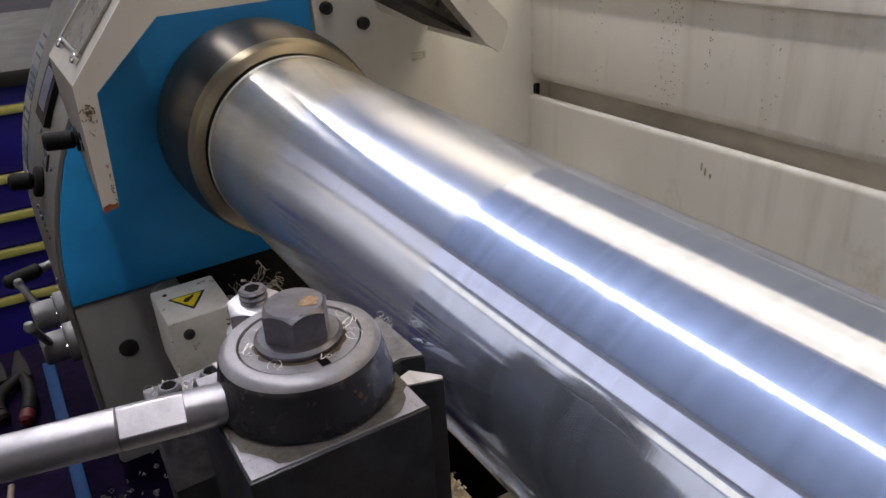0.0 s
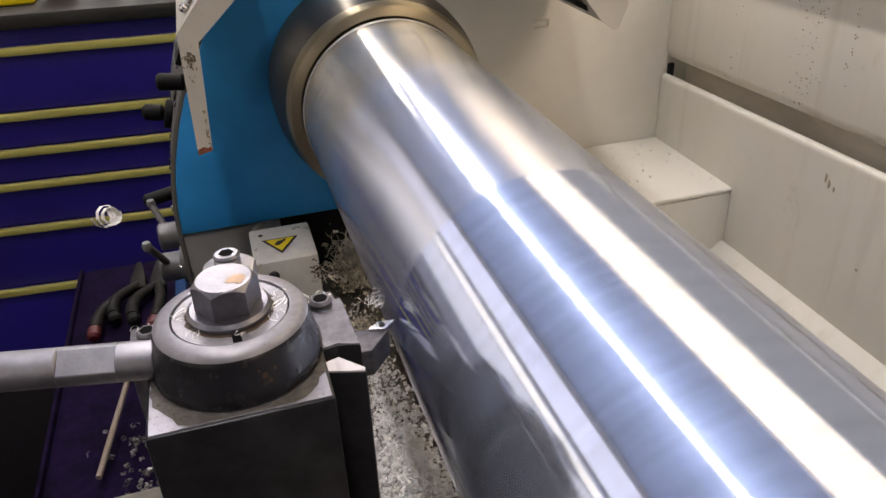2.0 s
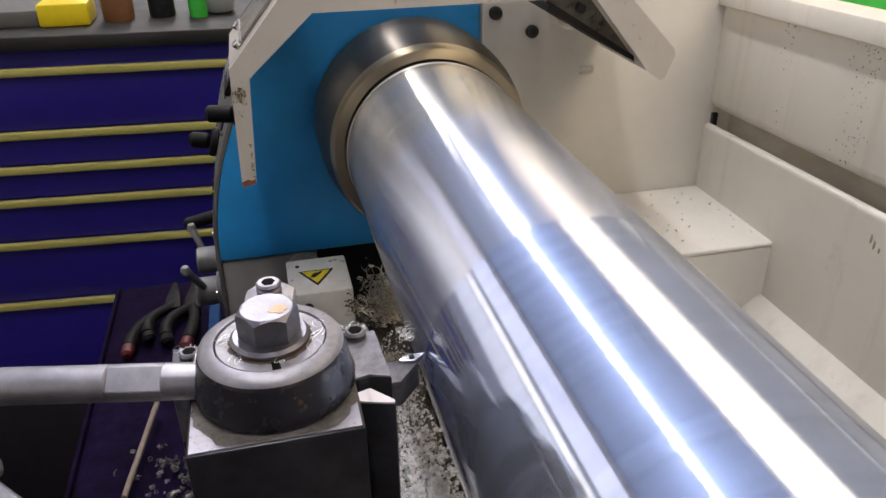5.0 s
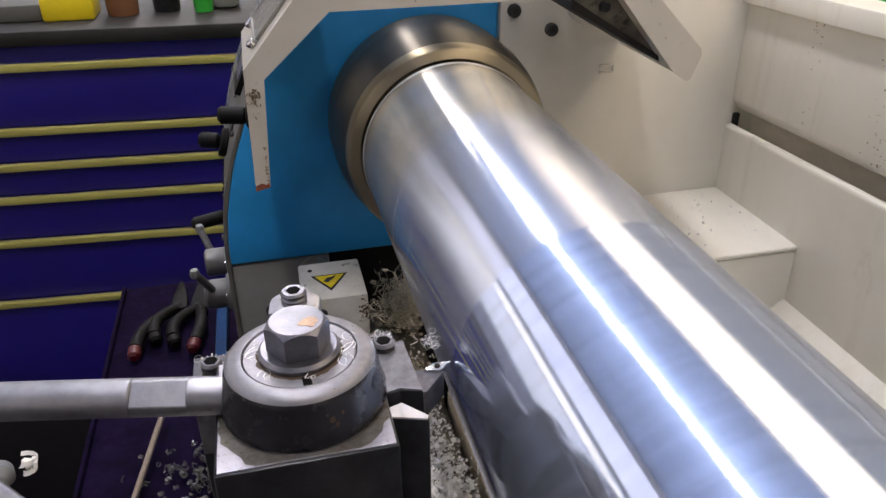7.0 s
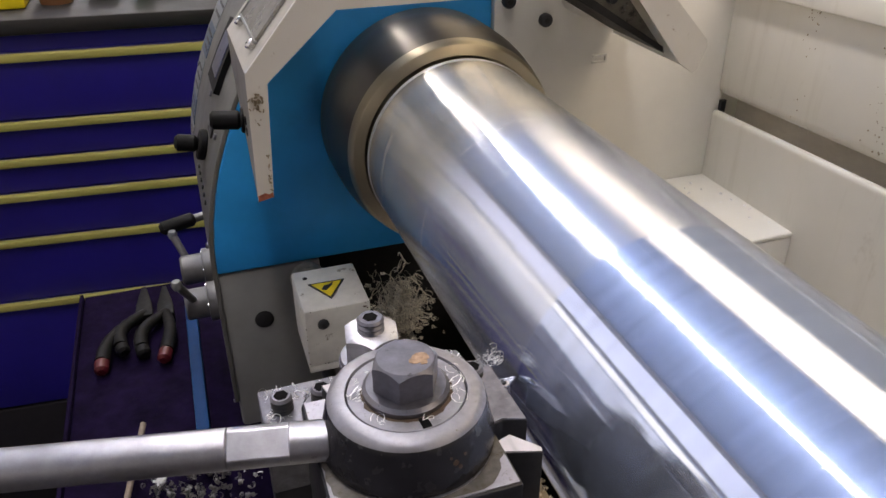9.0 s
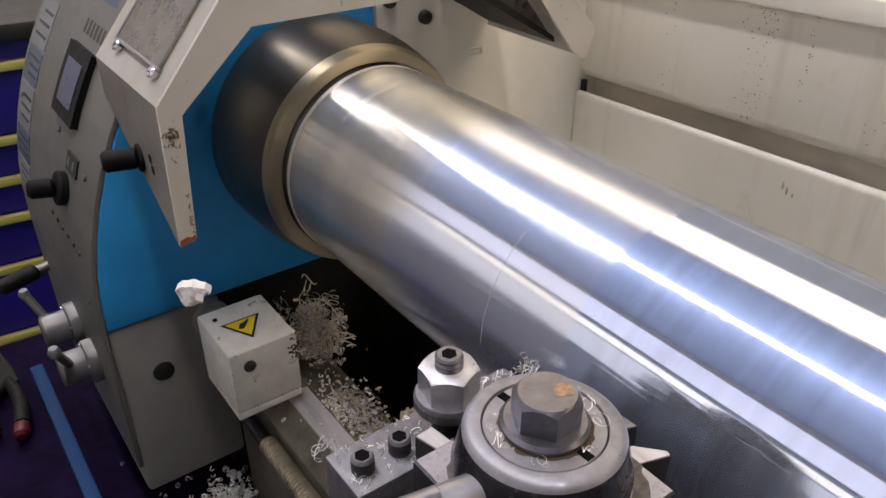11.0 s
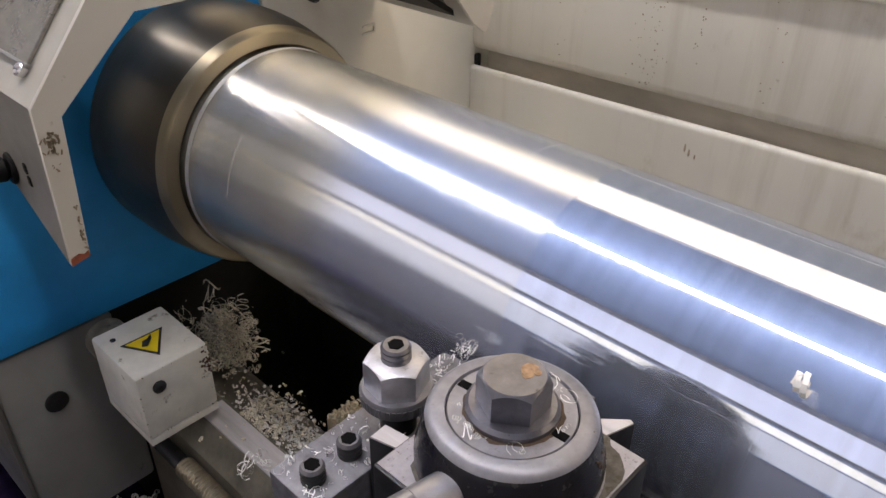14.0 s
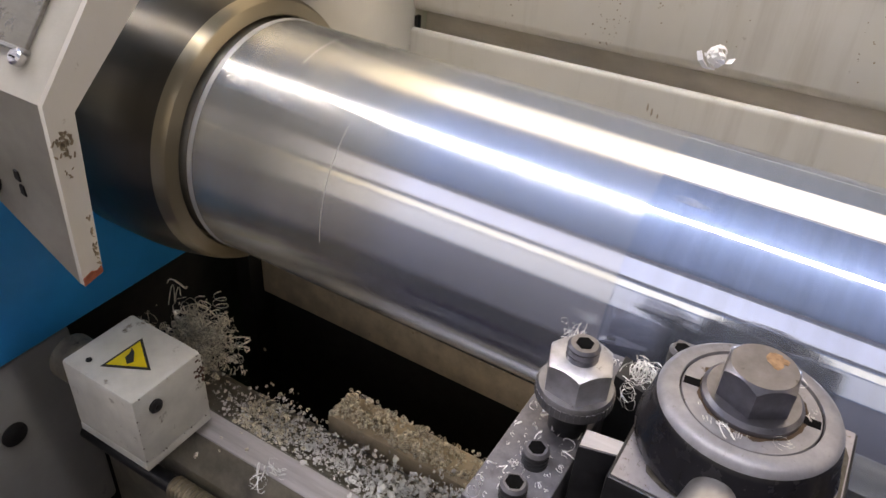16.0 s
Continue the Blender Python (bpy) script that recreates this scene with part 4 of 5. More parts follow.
def build_warning_box():
    w = thing("bed_end_cover", (-0.075, 0.03, 0.955), "cream painted cover box with a yellow warning triangle", "machine cover")
    x0, x1, y0, y1 = -0.0905, -0.0517, 0.0080, 0.0530
    bm = extrude([(y0, 0.9730), (y0, 1.0120), (y1, 1.0125), (y1, 0.9730)], "X", x0, x1, 0.0016)
    body = part("body", bm, GREYED, w)
    part("foot", box(x0 + 0.0003, x1 - 0.0003, y0 + 0.0003, y1, 0.9680, 0.9728, 0.0006), GREYED, w)
    s = 0.0005 / (y1 - y0)

    def on_top(x, y, up):
        return Vector((x, y, 1.0120 + s * (y - y0) + up))

    def tri(c, r, up, t):
        b = bmesh.new()
        ang = [math.radians(a) for a in SIGN_TURN]
        pts = [(c[0] + r * math.cos(a), c[1] + r * math.sin(a)) for a in ang]
        lo = [b.verts.new(on_top(x, y, up)) for x, y in pts]
        hi = [b.verts.new(on_top(x, y, up + t)) for x, y in pts]
        b.faces.new(lo[::-1])
        b.faces.new(hi)
        for k in range(3):
            b.faces.new((lo[k], lo[(k + 1) % 3], hi[(k + 1) % 3], hi[k]))
        return b
    c = (-0.0722, 0.0294)
    sign = part("warning_sign", tri(c, 0.0128, 0.0001, 0.0003), INK, w, "black edged warning triangle")
    part("sign_field", tri(c, 0.0104, 0.0004, 0.0002), YELLOW, sign, "yellow sign field")
    bl = bmesh.new()
    shape = [(-0.0040, -0.0020), (-0.0015, -0.0033), (0.0030, 0.0015), (0.0040, 0.0043), (0.0010, 0.0022), (-0.0018, 0.0018)]
    lo = [bl.verts.new(on_top(c[0] + x, c[1] + y, 0.0006)) for x, y in shape]
    hi = [bl.verts.new(on_top(c[0] + x, c[1] + y, 0.0008)) for x, y in shape]
    bl.faces.new(hi)
    bl.faces.new(lo[::-1])
    for k in range(6):
        bl.faces.new((lo[k], lo[(k + 1) % 6], hi[(k + 1) % 6], hi[k]))
    part("sign_mark", bl, INK, sign)
    sc = part("screw", spin([(0, -0.0020), (0.0022, -0.0020), (0.0034, -0.0010), (0.0034, 0.0005), (0, 0.0005)], (-0.0800, y0, 1.0020), "Y", 20), BLACK_OXIDE, w, "socket screw")
    part("socket", spin([(0, -0.0023), (0.0013, -0.0023), (0.0013, -0.0018), (0, -0.0018)], (-0.0800, y0, 1.0020), "Y", 6), PIT, sc)
    part("screw_hole", spin([(0, 0), (0.0014, 0), (0.0014, 0.0006), (0, 0.0006)], on_top(-0.0835, 0.0430, -0.0002), "Z", 14), PIT, w)
    part("end_cap", spin([(0, -0.012), (0.009, -0.012), (0.011, -0.010), (0.011, 0.0), (0, 0.0)], (-0.0790, 0.0650, 1.0000), "Y", 24), GREASY, w, "dull round end cap")
    rng = random.Random(14)
    for k in range(34):
        x, z = -0.0522 - abs(rng.gauss(0, 0.0030)), 0.9995 + rng.gauss(0, 0.0035)
        q = rng.uniform(0.0003, 0.0010)
        part("rust_fleck", spin([(0, -0.0003), (q, -0.0001), (q * 0.7, 0.0003), (0, 0.0003)], (x, y0, z), "Y", 6), RUST_DARK, w)
    for k in range(22):
        x, z = rng.choice(((rng.uniform(x0, x1), 1.0115), (rng.choice((x0 + 0.0005, x1 - 0.0005)), rng.uniform(0.975, 1.010)), (rng.uniform(x0, x1), 0.9735)))
        q = rng.uniform(0.0001, 0.0005)
        part("grime_fleck", spin([(0, -0.0003), (q, -0.0001), (q * 0.7, 0.0003), (0, 0.0003)], (x, y0 - 0.0001, z), "Y", 6), GREASY, w)


# ---- carriage and tool post ----
PC = (-0.0972, -0.2355)     # tool post centre at 7 s


def build_tool_post():
    px, py = PC
    tp = thing("tool_post", (px, py, 1.05), "worn black quick change tool post with a hex bolt", "tool post")
    MOVERS.append(tp)
    x0, x1, y0, y1, zt = -0.1185, -0.0778, -0.2575, -0.2165, 1.1360
    body = part("body", box(x0, x1, y0, y1, 1.055, zt, 0.0009), BLACK_OXIDE, tp, "black steel block with ground top")
    part("top_face", box(x0 + 0.0008, x1 - 0.0008, y0 + 0.0008, y1 - 0.0008, zt - 0.0004, zt + 0.0003), GROUND, body, "bright ground top")

    # right side: two halves with a notch between them
    far = extrude([(-0.0780, -0.2185), (-0.0692, -0.2160), (-0.0684, -0.2385), (-0.0740, -0.2365), (-0.0780, -0.2375)], "Z", 1.058, 1.1345, 0.0004)
    dt = part("dovetail", far, BLACK_OXIDE, tp, "dark dovetail half")
    part("ground_top", extrude([(-0.0778, -0.2187), (-0.0695, -0.2163), (-0.0687, -0.2382), (-0.0740, -0.2362), (-0.0778, -0.2372)], "Z", 1.1343, 1.1349), GUNMETAL, dt, "speckled worn top")
    near = extrude([(-0.0780, -0.2430), (-0.0745, -0.2415), (-0.0690, -0.2478), (-0.0695, -0.2492), (-0.0780, -0.2465)], "Z", 1.058, 1.1345, 0.0003)
    dt = part("dovetail", near, BLACK_OXIDE, tp, "dark dovetail half")
    part("ground_top", extrude([(-0.0778, -0.2428), (-0.0746, -0.2418), (-0.0693, -0.2478), (-0.0697, -0.2489), (-0.0778, -0.2463)], "Z", 1.1343, 1.1349), STRIP_STEEL, dt, "bright ground top")
    left = extrude([(-0.1102, -0.2163), (-0.1122, -0.2085), (-0.1068, -0.2082), (-0.1058, -0.2163)], "Z", 1.058, 1.1330, 0.0003)
    dt = part("dovetail", left, BLACK_OXIDE, tp, "dark dovetail half")
    part("ground_top", extrude([(-0.1100, -0.2163), (-0.1119, -0.2088), (-0.1072, -0.2085), (-0.1060, -0.2163)], "Z", 1.1329, 1.1334), STRIP_STEEL, dt, "bright ground top")
    right = extrude([(-0.0900, -0.2163), (-0.0880, -0.2075), (-0.0800, -0.2072), (-0.0835, -0.2163)], "Z", 1.058, 1.1330, 0.0003)
    part("dovetail", right, BLACK_OXIDE, tp, "dark dovetail half")
    cap = part("cap", spin([(0, 1.1364), (0.0192, 1.1364), (0.0198, 1.1370), (0.0198, 1.1392), (0.0194, 1.1400), (0.0180, 1.1468), (0.0172, 1.1486), (0.0160, 1.1494), (0.0136, 1.1496), (0.0134, 1.1490), (0.0131, 1.1478), (0, 1.1478)], (px, py, 0), "Z", 72), CAP_BLACK, tp, "round worn black cap")
    for k, (a, z, q) in enumerate(((-74, 1.1432, 0.0007), (-71, 1.1418, 0.0005), (-66, 1.1440, 0.0004), (-77, 1.1446, 0.0003))):
        rr = 0.0194 - 0.0014 * (z - 1.1400) / 0.0068 + 0.0001
        c = Vector((px + rr * math.cos(radians(a)), py + rr * math.sin(radians(a)), z))
        out = Vector((math.cos(radians(a)), math.sin(radians(a)), 0.2)).normalized()
        part("rust_mark", rod(c - out * 0.0003, c + out * 0.00012, q, 9), RUSTY, cap, "small rusty mark")
    part("cap_rim", spin([(0.0176, 1.1481), (0.0172, 1.14885), (0.0160, 1.1497), (0.0136, 1.1498), (0.0134, 1.1490)], (px, py, 0), "Z", 72), RUBBED, cap, "rubbed grey rim")
    part("insert_disc", spin([(0.01322, 1.1476), (0.01322, 1.1492), (0.0130, 1.1495), (0.0070, 1.1495), (0.0070, 1.1476)], (px, py, 0), "Z", 64), RUBBED, cap, "grey ring set in the cap")
    for a in (math.radians(-86), math.radians(97)):
        c = Vector((px + 0.0102 * math.cos(a), py + 0.0102 * math.sin(a), 1.1494))
        bm = box(-0.0026, 0.0026, -0.0010, 0.0010, -0.0006, 0.0003)
        bmesh.ops.transform(bm, matrix=Matrix.Translation(c) @ Matrix.Rotation(a, 4, "Z"), verts=bm.verts)
        part("slot", bm, SOCKET, cap, "dark slot")
    gr = bmesh.new()
    rg = random.Random(9)
    inn, out = [], []
    for k in range(60):
        a = 2 * math.pi * k / 60
        q = min(0.0216 + 0.0022 * math.cos(a + 0.9) + 0.0008 * math.sin(3 * a + 1) + rg.gauss(0, 0.0005), 0.0197 / max(abs(math.cos(a)), abs(math.sin(a))))
        inn.append(gr.verts.new((px + 0.0190 * math.cos(a), py - 0.0012 + 0.0190 * math.sin(a), 1.13655)))
        out.append(gr.verts.new((px - 0.0009 + q * math.cos(a), py - 0.0012 + q * math.sin(a), 1.13645)))
    for k in range(60):
        gr.faces.new((inn[k], out[k], out[(k + 1) % 60], inn[(k + 1) % 60]))
    part("grime", gr, GRIME, body, "brown oily grime round the cap")
    gr = bmesh.new()
    inn, out = [], []
    for k in range(48):
        a = 2 * math.pi * k / 48
        q = 0.0098 + 0.0004 * max(0.0, math.cos(a + 1.2)) + abs(rg.gauss(0, 0.00035))
        inn.append(gr.verts.new((px + 0.0088 * math.cos(a), py + 0.0088 * math.sin(a), 1.14985)))
        out.append(gr.verts.new((px + q * math.cos(a), py + q * math.sin(a), 1.14956)))
    for k in range(48):
        gr.faces.new((inn[k], out[k], out[(k + 1) % 48], inn[(k + 1) % 48]))
    part("washer_grime", gr, RUSTY, cap, "rusty brown grime round the washer")
    part("washer", spin([(0.004, 1.1490), (0.0092, 1.1490), (0.0096, 1.1495), (0.0096, 1.1508), (0.0088, 1.1516), (0.004, 1.1516)], (px, py, 0), "Z", 48), BOLT, tp, "steel washer")
    hx = part("hex_bolt", hexagon(PC, 0.0075, 1.1514, 1.1587, math.radians(4), 0.0011), BOLT, tp, "worn hex bolt head")
    rust = surface("orange_rust", (0.33, 0.22, 0.15), 0.45, 0.7, vary=0.35, scale=700)
    for cx, cy, w, h, turn in ((0.0027, -0.0014, 0.0024, 0.0016, 0.35), (0.0033, -0.0029, 0.0010, 0.0008, 1.2)):
        ring = []
        for k in range(14):
            u = 2 * math.pi * k / 14
            m = 1 + 0.10 * math.sin(3 * u + 7 * w * 1000) + 0.06 * math.sin(5 * u)
            ex, ey = w * m * math.cos(u), h * m * math.sin(u)
            ring.append((px + cx + ex * math.cos(turn) - ey * math.sin(turn), py + cy + ex * math.sin(turn) + ey * math.cos(turn)))
        part("rust_spot", extrude(ring, "Z", 1.1585, 1.15874 + 0.01 * abs(turn - 0.5) ** 0.5 * 0.008), rust, hx, "orange rust smear")
    a, b = Vector((-0.1150, -0.2355, 1.1404)), Vector((-0.2600, -0.2075, 1.1420))
    d = (b - a).normalized()
    f0, f1 = a + d * 0.0085, a + d * 0.0215
    h = part("handle", join(rod(a, f0, 0.0046, 32, 0.0002), rod(f1, b, 0.0046, 32, 0.0004)), HANDLE, tp, "round steel handle bar")
    flat = rod(f0, f1, 0.0046, 64)
    face = Vector((-0.10, -0.62, 0.78))
    face = (face - d * face.dot(d)).normalized()
    for v in flat.verts:
        reach = (v.co - a).dot(face)
        if reach > 0.0034:
            v.co -= face * (reach - 0.0034)
    part("wrench_flat", flat, HANDLE, h, "milled flat on the handle", smooth=12)
    rng = random.Random(2)
    for k in range(22):
        a2 = rng.choice((rng.gauss(-0.35, 0.12), rng.gauss(2.9, 0.1), rng.uniform(0, 6.28)))
        q2 = rng.uniform(0.0098, 0.0118)
        c = Vector((px + q2 * math.cos(a2), py + q2 * math.sin(a2), 1.1500))
        bm = curl(rng, rng.uniform(0.0006, 0.0022), rng.uniform(1.6, 2.6), 0.06)
        bmesh.ops.scale(bm, vec=(1, 1, 0.4), verts=bm.verts)
        bmesh.ops.translate(bm, vec=c, verts=bm.verts)
        part("swarf_curl", bm, CHIP, tp, "thin curl of swarf")
    for a2, q2, size in ((-0.1, 0.0112, 0.0052), (0.25, 0.0120, 0.0040), (2.95, 0.0115, 0.0048), (-2.4, 0.0108, 0.0034), (-0.6, 0.0118, 0.0036), (-1.45, 0.0105, 0.0030)):
        bm = curl(rng, size, 1.3, 0.05)
        bmesh.ops.scale(bm, vec=(1, 1, 0.3), verts=bm.verts)
        bmesh.ops.translate(bm, vec=(px + q2 * math.cos(a2), py + q2 * math.sin(a2), 1.1502), verts=bm.verts)
        part("swarf_loop", bm, CHIP_WHITE, tp, "thin loop of bright wire swarf")


def set_screw(parent, x, y, z, top):
    s = part("set_screw", thread((x, y, z), (x, y, top - 0.0006), 0.0030, 0.0011, 0.0005, 18), BLACK_OXIDE, parent, "black threaded set screw")
    part("screw_rim", spin([(0.0018, top - 0.0010), (0.0018, top), (0.0024, top), (0.0030, top - 0.0008)], (x, y, 0), "Z", 18), GUNMETAL, s)
    part("socket", spin([(0, top - 0.0010), (0.0020, top - 0.0010), (0.0020, top + 0.0001), (0, top + 0.0001)], (x, y, 0), "Z", 6), SOCKET, s)


def build_tool_holder():
    th = thing("tool_holder", (-0.098, -0.200, 1.07), "black steel tool holder with swarf and set screws", "tool holder")
    MOVERS.append(th)
    part("body", extrude([(-0.1275, -0.1905), (-0.0690, -0.1905), (-0.0670, -0.2045), (-0.0690, -0.2070), (-0.1275, -0.2070)], "Z", 1.098, 1.1210, 0.0006), GUNMETAL, th, "black holder body")
    part("lower_jaw", box(-0.1275, -0.0690, -0.2070, -0.1930, 1.070, 1.0985, 0.0006), BLACK_OXIDE, th)
    for x, y, z in ((-0.1218, -0.1998, 1.1205), (-0.1110, -0.1998, 1.1205), (-0.0750, -0.2184, 1.1320)):
        set_screw(th, x, y, z, z + 0.0052)
    part("height_stud", rod((-0.0968, -0.2014, 1.1205), (-0.0968, -0.2014, 1.136), 0.0046, 24), BLACK_OXIDE, th, "black stud")
    part("knurled_nut", spin([(0.004, 1.1300), (0.0082, 1.1300), (0.0088, 1.1306), (0.0088, 1.1336), (0.0084, 1.1344), (0.004, 1.1344)], (-0.0968, -0.2014, 0), "Z", 48), COLLAR, th, "knurled dark steel collar")
    for k in range(44):
        a = 2 * math.pi * k / 44
        bm = box(-0.00018, 0.00018, -0.00035, 0.00035, 1.1309, 1.1333)
        bmesh.ops.transform(bm, matrix=Matrix.Translation((-0.0968 + 0.0088 * math.cos(a), -0.2014 + 0.0088 * math.sin(a), 0)) @ Matrix.Rotation(a, 4, "Z"), verts=bm.verts)
        part("knurl", bm, COLLAR, th)
    part("lock_nut", hexagon((-0.0968, -0.2014), 0.0078, 1.1344, 1.1424, math.radians(20), 0.0009), NUT, th, "bright hex lock nut")
    t = part("stud_thread", thread((-0.0968, -0.2014, 1.1415), (-0.0968, -0.2014, 1.1462), 0.0036, 0.0012, 0.0006, 24), BOLT, th, "threaded stud end")
    part("stud_socket", spin([(0, 1.1455), (0.0020, 1.1455), (0.0020, 1.14635), (0, 1.14635)], (-0.0968, -0.2014, 0), "Z", 6), SOCKET, t)
    rng = random.Random(6)
    for k in range(190):
        bm = curl(rng, rng.uniform(0.0004, 0.0036) if k < 110 else rng.uniform(0.0003, 0.0011), rng.uniform(0.7, 1.8), 0.10)
        bmesh.ops.translate(bm, vec=(rng.uniform(-0.126, -0.070), rng.uniform(-0.2055, -0.192), 1.1218), verts=bm.verts)
        part("swarf_curl", bm, CHIP_WHITE, th)
    tl = thing("cutting_tool", (-0.066, -0.199, 1.098), "black turning tool with a small carbide insert", "cutting tool")
    MOVERS.append(tl)
    part("shank", extrude([(-0.0900, -0.2045), (-0.0605, -0.2045), (-0.0530, -0.1955), (-0.0560, -0.1935), (-0.0900, -0.1935)], "Z", 1.0965, 1.1062, 0.0003), GUNMETAL, tl, "dark tool shank")
    part("insert", extrude([(-0.0502, -0.1928), (-0.0545, -0.1966), (-0.0595, -0.1952), (-0.0560, -0.1922)], "Z", 1.1056, 1.1074, 0.0002), BRIGHT, tl, "small bright carbide insert")
    part("insert_screw", spin([(0, 1.1080), (0.0009, 1.1079), (0.0011, 1.1072), (0, 1.1072)], (-0.0550, -0.1945, 0), "Z", 12), BLACK_OXIDE, tl)


def build_carriage():
    c = thing("compound_slide", (-0.11, -0.24, 0.965), "dark oily compound slide under the tool post", "slide")
    MOVERS.append(c)
    part("top_slide", box(-0.150, -0.072, -0.300, -0.185, 1.030, 1.0545, 0.002), DARK_IRON, c)
    part("cross_slide", box(-0.17, -0.066, -0.31, -0.18, 0.990, 1.030, 0.003), DARK_IRON, c)
    part("crank_shaft", rod((-0.150, -0.210, 1.040), (-0.2205, -0.128, 1.030), 0.0032, 14, 0.0006), HANDLE, c, "steel crank shaft")
    part("crank_ball", spin([(0.0018, -0.006), (0.0045, -0.0045), (0.0062, 0), (0.0045, 0.0045), (0.0018, 0.006)], (-0.2205, -0.122, 1.030), "Y", 24), LABEL_WHITE, c, "pale round crank knob")
    part("saddle", box(-0.155, 0.13, -0.33, -0.165, 0.9625, 0.990, 0.003), DARK_IRON, c)


# ---- workshop behind the lathe ----
def build_cabinet():
    c = thing("tool_cabinet", (-0.35, 0.72, 0.0), "dark blue tool cabinet with yellow drawer pulls", "tool cabinet")
    yf = 0.70
    part("carcass", box(-0.95, 0.15, yf + 0.012, yf + 0.50, 0.08, 1.020, 0.004), CAB_BLUE, c)
    part("plinth", box(-0.93, 0.13, yf + 0.04, yf + 0.48, 0.0, 0.08), CAB_TOP, c, "dark plinth")
    part("worktop", box(-0.96, 0.16, yf - 0.010, yf + 0.51, 1.020, 1.040, 0.004), CAB_TOP, c, "dark worktop")
    pulls = [0.993, 0.907, 0.857, 0.808, 0.741, 0.641]
    for k, z in enumerate(pulls):
        low = pulls[k + 1] + 0.006 if k + 1 < len(pulls) else 0.46
        d = part("drawer", box(-0.94, 0.14, yf, yf + 0.011, low, z + 0.004, 0.0015), CAB_BLUE, c, "dark blue drawer front")
        part("drawer_pull", box(-0.94, 0.14, yf - 0.010, yf - 0.0005, z - 0.0052, z + 0.0052, 0.002), CAB_YELLOW, d, "yellow drawer pull strip")
    # near-black sheet stands in for the dark open space below the drawers
    part("lower_dark_sheet", box(-0.94, 0.14, yf, yf + 0.011, 0.10, 0.455, 0.0015), LOW_BLACK, c, "near-black sheet for the dark space under the drawers")
    c.rotation_euler = (0, 0, radians(-5))
    t = 1.0401
    for name, bm, m, lab, cat in (
            ("tray", box(-0.56, -0.33, 0.75, 0.90, t, t + 0.022, 0.004), GREY_PANEL, "grey flat plastic tray on the cabinet", "tray"),
            ("sponge", box(-0.37, -0.305, 0.74, 0.80, t, t + 0.030, 0.004), YELLOW, "yellow block on the cabinet", "block"),
            ("jar", spin([(0, 0), (0.02, 0), (0.021, 0.01), (0.021, 0.08), (0.015, 0.09), (0, 0.09)], (-0.272, 0.77, t), "Z", 20), ORANGE, "brown plastic jar on the cabinet", "jar"),
            ("bottle", spin([(0, 0), (0.012, 0), (0.013, 0.01), (0.012, 0.06), (0.005, 0.075), (0, 0.075)], (-0.165, 0.76, t), "Z", 16), GREEN, "small green bottle on the cabinet", "bottle"),
            ("rag", box(-0.155, -0.115, 0.76, 0.81, t, t + 0.035, 0.012), GREY_CAST, "crumpled grey rag on the cabinet", "rag"),
            ("tin", spin([(0, 0), (0.017, 0), (0.018, 0.004), (0.018, 0.05), (0, 0.052)], (-0.215, 0.78, t), "Z", 20), BLACK_OXIDE, "dark metal tin on the cabinet", "tin")):
        alone(name, bm, m, lab, cat)


def build_pliers():
    """Two pliers that lie open in the tray, their curved grips towards the tool post."""
    for grips, nose in ((((-0.2400, 0.2200), (-0.2220, 0.2420)), (-0.205, 0.345)), (((-0.1900, 0.2200), (-0.2050, 0.2330)), (-0.186, 0.340))):
        p = thing("pliers", (nose[0], nose[1], 0.8385), "pliers with black grips and red ends lying in the tray", "pliers", group="pliers in the tray")
        joint = Vector((nose[0], nose[1] - 0.045, 0.8440))
        part("plier_head", extrude([(nose[0] - 0.008, nose[1] - 0.052), (nose[0] + 0.008, nose[1] - 0.052), (nose[0] + 0.007, nose[1] - 0.03), (nose[0] + 0.002, nose[1]), (nose[0] - 0.002, nose[1]), (nose[0] - 0.007, nose[1] - 0.03)], "Z", 0.8387, 0.8480, 0.001), BLACK, p, "black steel jaws")
        for k, (x, y) in enumerate(grips):
            side = -1 if x < joint.x - 0.01 else 0.5
            pts = []
            for j in range(7):
                u = j / 6
                pts.append(Vector((x + (joint.x - x) * u + side * 0.011 * math.sin(math.pi * u), y + (joint.y - y) * u, 0.8450 + 0.004 * math.sin(math.pi * u))))
            grip = part("grip", join(*[rod(c, d, 0.0060 - 0.0003 * j, 14) for j, (c, d) in enumerate(zip(pts[1:], pts[2:]))]), BLACK, p, "black rubber grip")
            part("grip_end", rod(pts[0], pts[1] + (pts[1] - pts[0]) * 0.1, 0.0060, 14, 0.0025), (RED, BLACK)[k], grip, ("red grip end", "black grip end")[k])


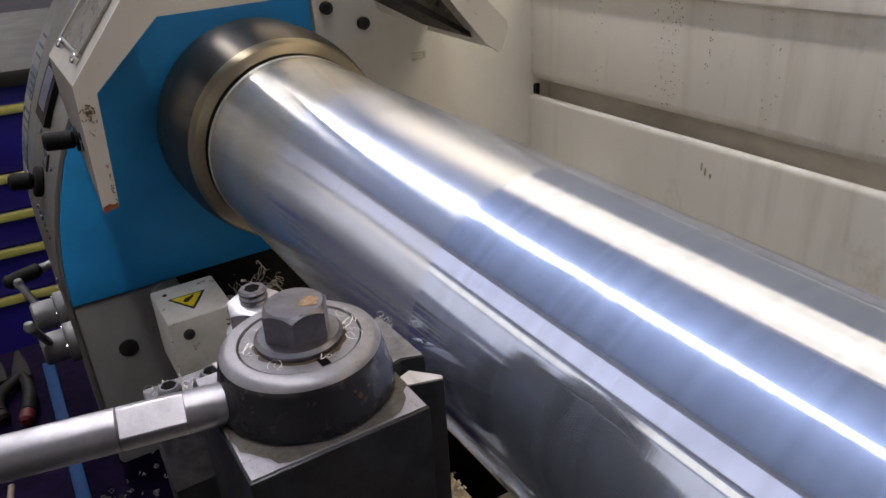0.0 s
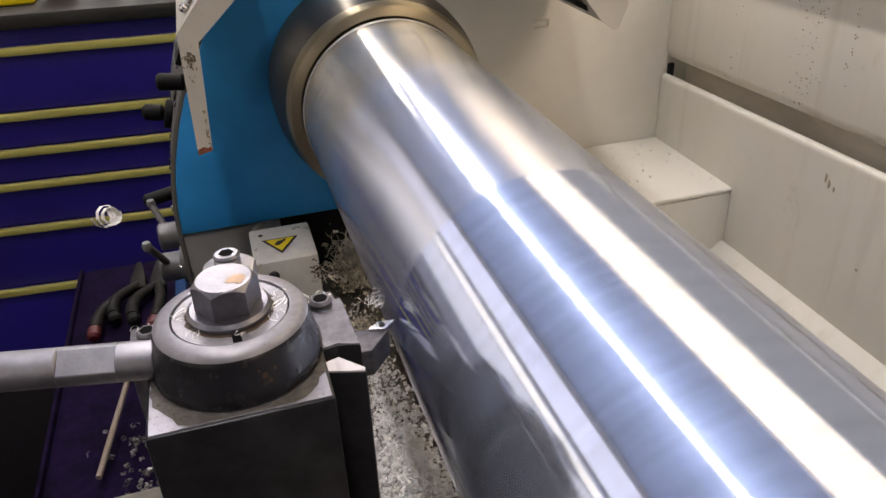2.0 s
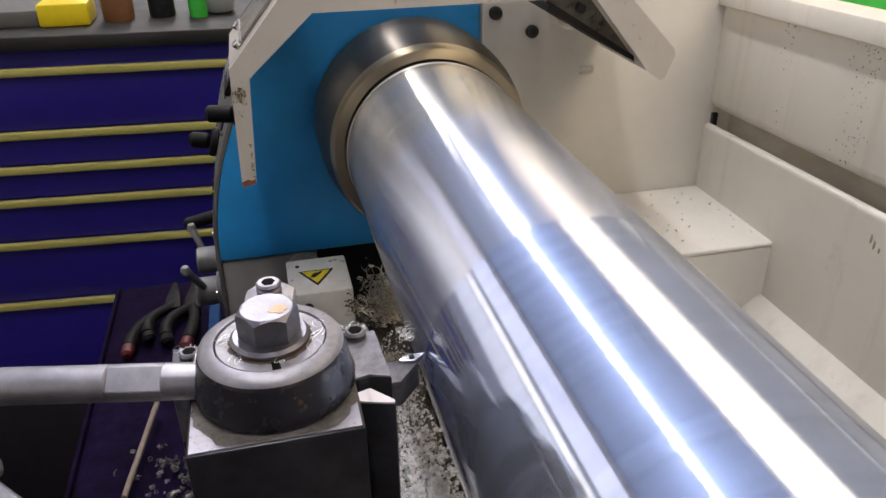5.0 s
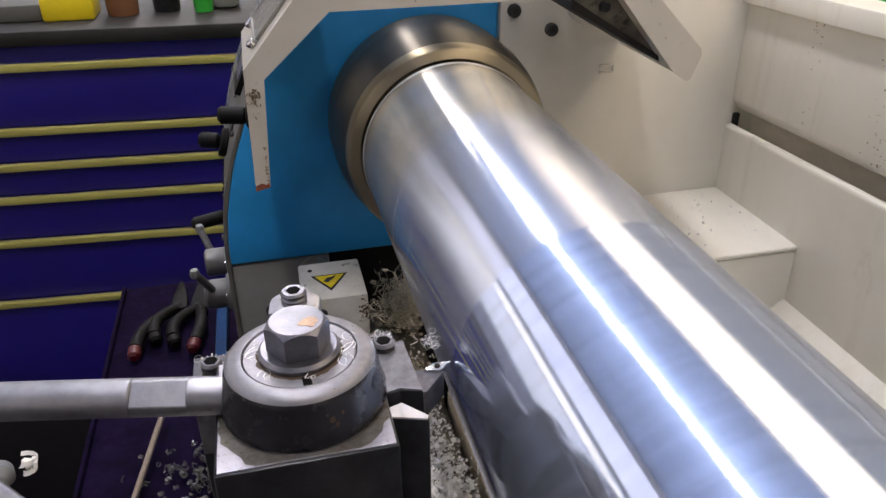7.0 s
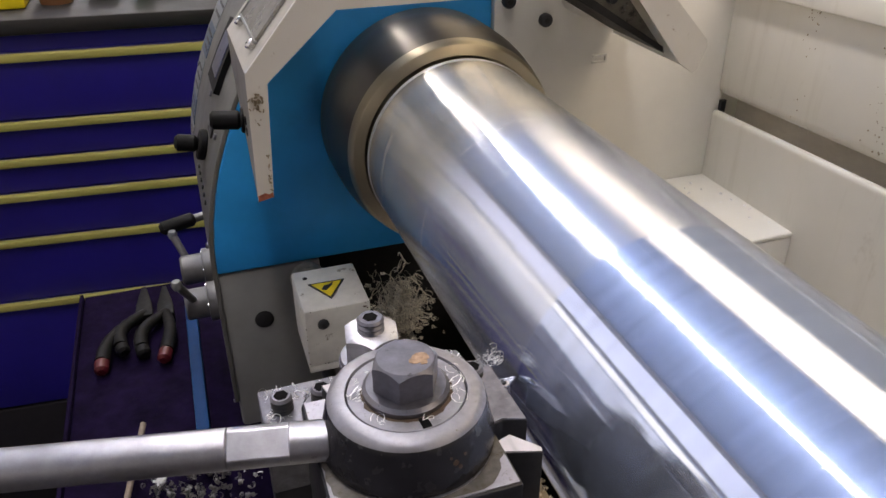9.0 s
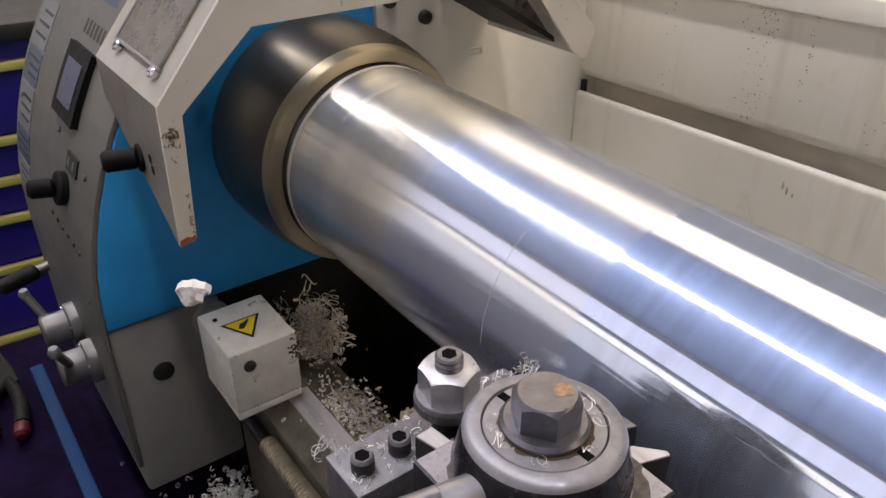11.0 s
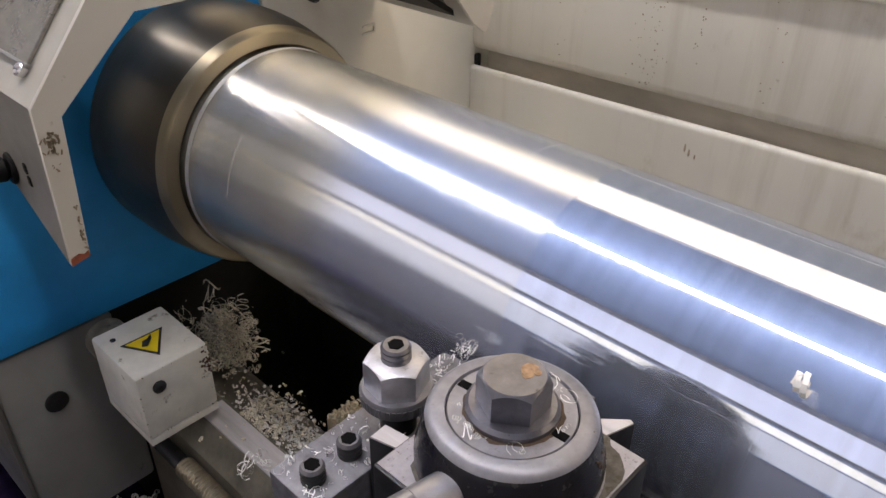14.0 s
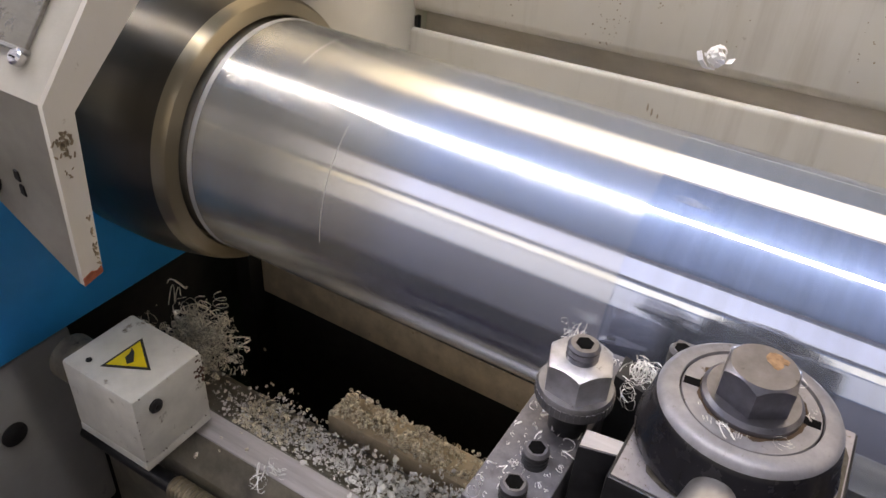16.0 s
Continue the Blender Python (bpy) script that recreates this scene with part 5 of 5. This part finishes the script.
# ---- flying swarf: seconds, place and size of each curl as it passes ----
FLIGHTS = [
    (0.5, -0.120, -0.181, 1.134, 0.013),
    (2.0, -0.145, -0.092, 1.105, 0.010),
    (3.0, -0.208, 0.006, 1.102, 0.008),
    (3.0, -0.164, -0.125, 1.098, 0.008),
    (7.0, -0.176, -0.199, 1.099, 0.007),
    (7.5, -0.051, -0.113, 1.087, 0.009),
    (8.0, -0.073, -0.049, 1.105, 0.010),
    (11.0, -0.126, -0.083, 1.118, 0.012),
    (11.5, -0.069, -0.100, 1.160, 0.009),
    (11.5, -0.063, -0.154, 1.156, 0.007),
    (12.0, -0.127, -0.076, 1.123, 0.012),
    (12.0, -0.085, -0.154, 1.129, 0.014),
    (12.5, -0.064, -0.176, 1.159, 0.006),
    (13.0, -0.066, -0.228, 1.150, 0.006),
    (14.0, -0.041, -0.251, 1.143, 0.006),
    (14.5, -0.136, -0.012, 1.071, 0.006),
    (15.0, -0.101, -0.045, 1.098, 0.008),
    (16.0, -0.017, -0.170, 1.185, 0.007),
]
COIL = (Vector((-0.1298, -0.1731, 1.1479)), Vector((-0.1091, -0.1911, 1.1196)))
CUT_AT = Vector((-0.0555, -0.1880, 1.1105))
FLYERS = []


def build_flying_swarf():
    rng = random.Random(77)
    for t, x, y, z, size in FLIGHTS:
        bm = join(*[curl(rng, size * rng.uniform(0.6, 1.0), rng.uniform(1.2, 2.6), 0.24) for _ in range(3)])
        if t == 0.5:
            bm.free()
            bm = coil(COIL[0] - Vector((x, y, z)), COIL[1] - Vector((x, y, z)), 0.0042, 17)
        ob = part("swarf_curl", bm, CHIP_WHITE)
        ob.location = CUT_AT + Vector((rng.uniform(-0.012, 0.004), rng.uniform(-0.002, 0.010), -0.1165))
        tagged(ob, "white curl of swarf thrown off the cutting tool", "swarf curl", group="flying swarf curls")
        FLYERS.append((ob, t, Vector((x, y, z)), rng.random(), ob.location.copy()))
    bm = swarf(rng, 28, lambda q: (CUT_AT.x + q.gauss(0, 0.0016), CUT_AT.y + 0.001 + q.gauss(0, 0.0019), CUT_AT.z + abs(q.gauss(0, 0.0022))), 0.0012, 0.0038, 0.05)
    tangle = alone("swarf_tangle", bm, CHIP_WHITE, "small tangle of fresh swarf at the tool tip", "swarf", base=CUT_AT)
    MOVERS.append(tangle)
    bm = swarf(rng, 150, lambda q: (-0.0850 + q.gauss(0, 0.0022), -0.2125 + q.gauss(0, 0.0020), 1.1275 + abs(q.gauss(0, 0.0042))), 0.002, 0.0055, 0.045)
    nest = alone("swarf_nest", bm, CHIP_WHITE, "nest of thin swarf caught between nut and cap", "swarf", base=(-0.0820, -0.2095, 1.1215))
    MOVERS.append(nest)


build_room()
build_lamps()
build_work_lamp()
build_window()
build_headstock()
build_end_plate()
build_guard()
build_knob()
CHUCK = build_chuck()
TUBE = build_tube()
CUT = build_cut()
build_splash()
build_bed()
build_leadscrew()
build_warning_box()
build_tool_post()
build_tool_holder()
build_carriage()
build_cabinet()
build_pliers()
build_flying_swarf()

# ---- movement ----
TURN_PER_FRAME = 61.0


def motions():
    steps = range(0, 16 * FPS + 1)
    for ob in (CHUCK, TUBE):
        p = ob.location.copy()
        walk(ob, [(k / FPS, pose(*p, 0, (TURN_PER_FRAME * k) % 360, 0)) for k in steps])
    p = CUT.location.copy()
    walk(CUT, [(k / FPS, pose(p.x, p.y + FEED * (k / FPS - 7), p.z, 0, (TURN_PER_FRAME * k) % 360, 0)) for k in steps])
    for ob in MOVERS:
        p = ob.location.copy()
        walk(ob, [(t, pose(p.x, p.y + FEED * (t - 7), p.z)) for t in (0.0, 4.0, 8.0, 12.0, 16.0)])

    for ob, t, p, turn, rest in FLYERS:
        at = lambda s: rest + Vector((0, FEED * (s - 7), 0))
        t0 = max(0.02, t - 0.14)
        way = (p - at(t0)) / (t - t0)
        far = p + way * 0.14 + Vector((0, 0, -0.10))
        end = Vector((-0.155 - 0.07 * turn, min(0.15, max(-0.10, far.y)), 0.843))
        a = 360 * turn
        if t == 0.5:
            walk(ob, [(0.0, pose(*at(0))), (t0, pose(*at(t0))), (t, pose(*p)), (t + 0.14, pose(*far, 30, 20, 20)), (t + 0.36, pose(*end, 80, 20, 40)), (16.6, pose(*end, 80, 20, 40))])
            continue
        rows = [(0.0, pose(*at(0), 0, 0, a)), (t0, pose(*at(t0), 0, 0, a)), (t, pose(*p, 40, 30, a + 50)), (t + 0.14, pose(*far, 80, 60, a + 90)), (t + 0.36, pose(*end, 100, 80, a + 120)), (16.6, pose(*end, 100, 80, a + 120))]
        walk(ob, rows)


motions()
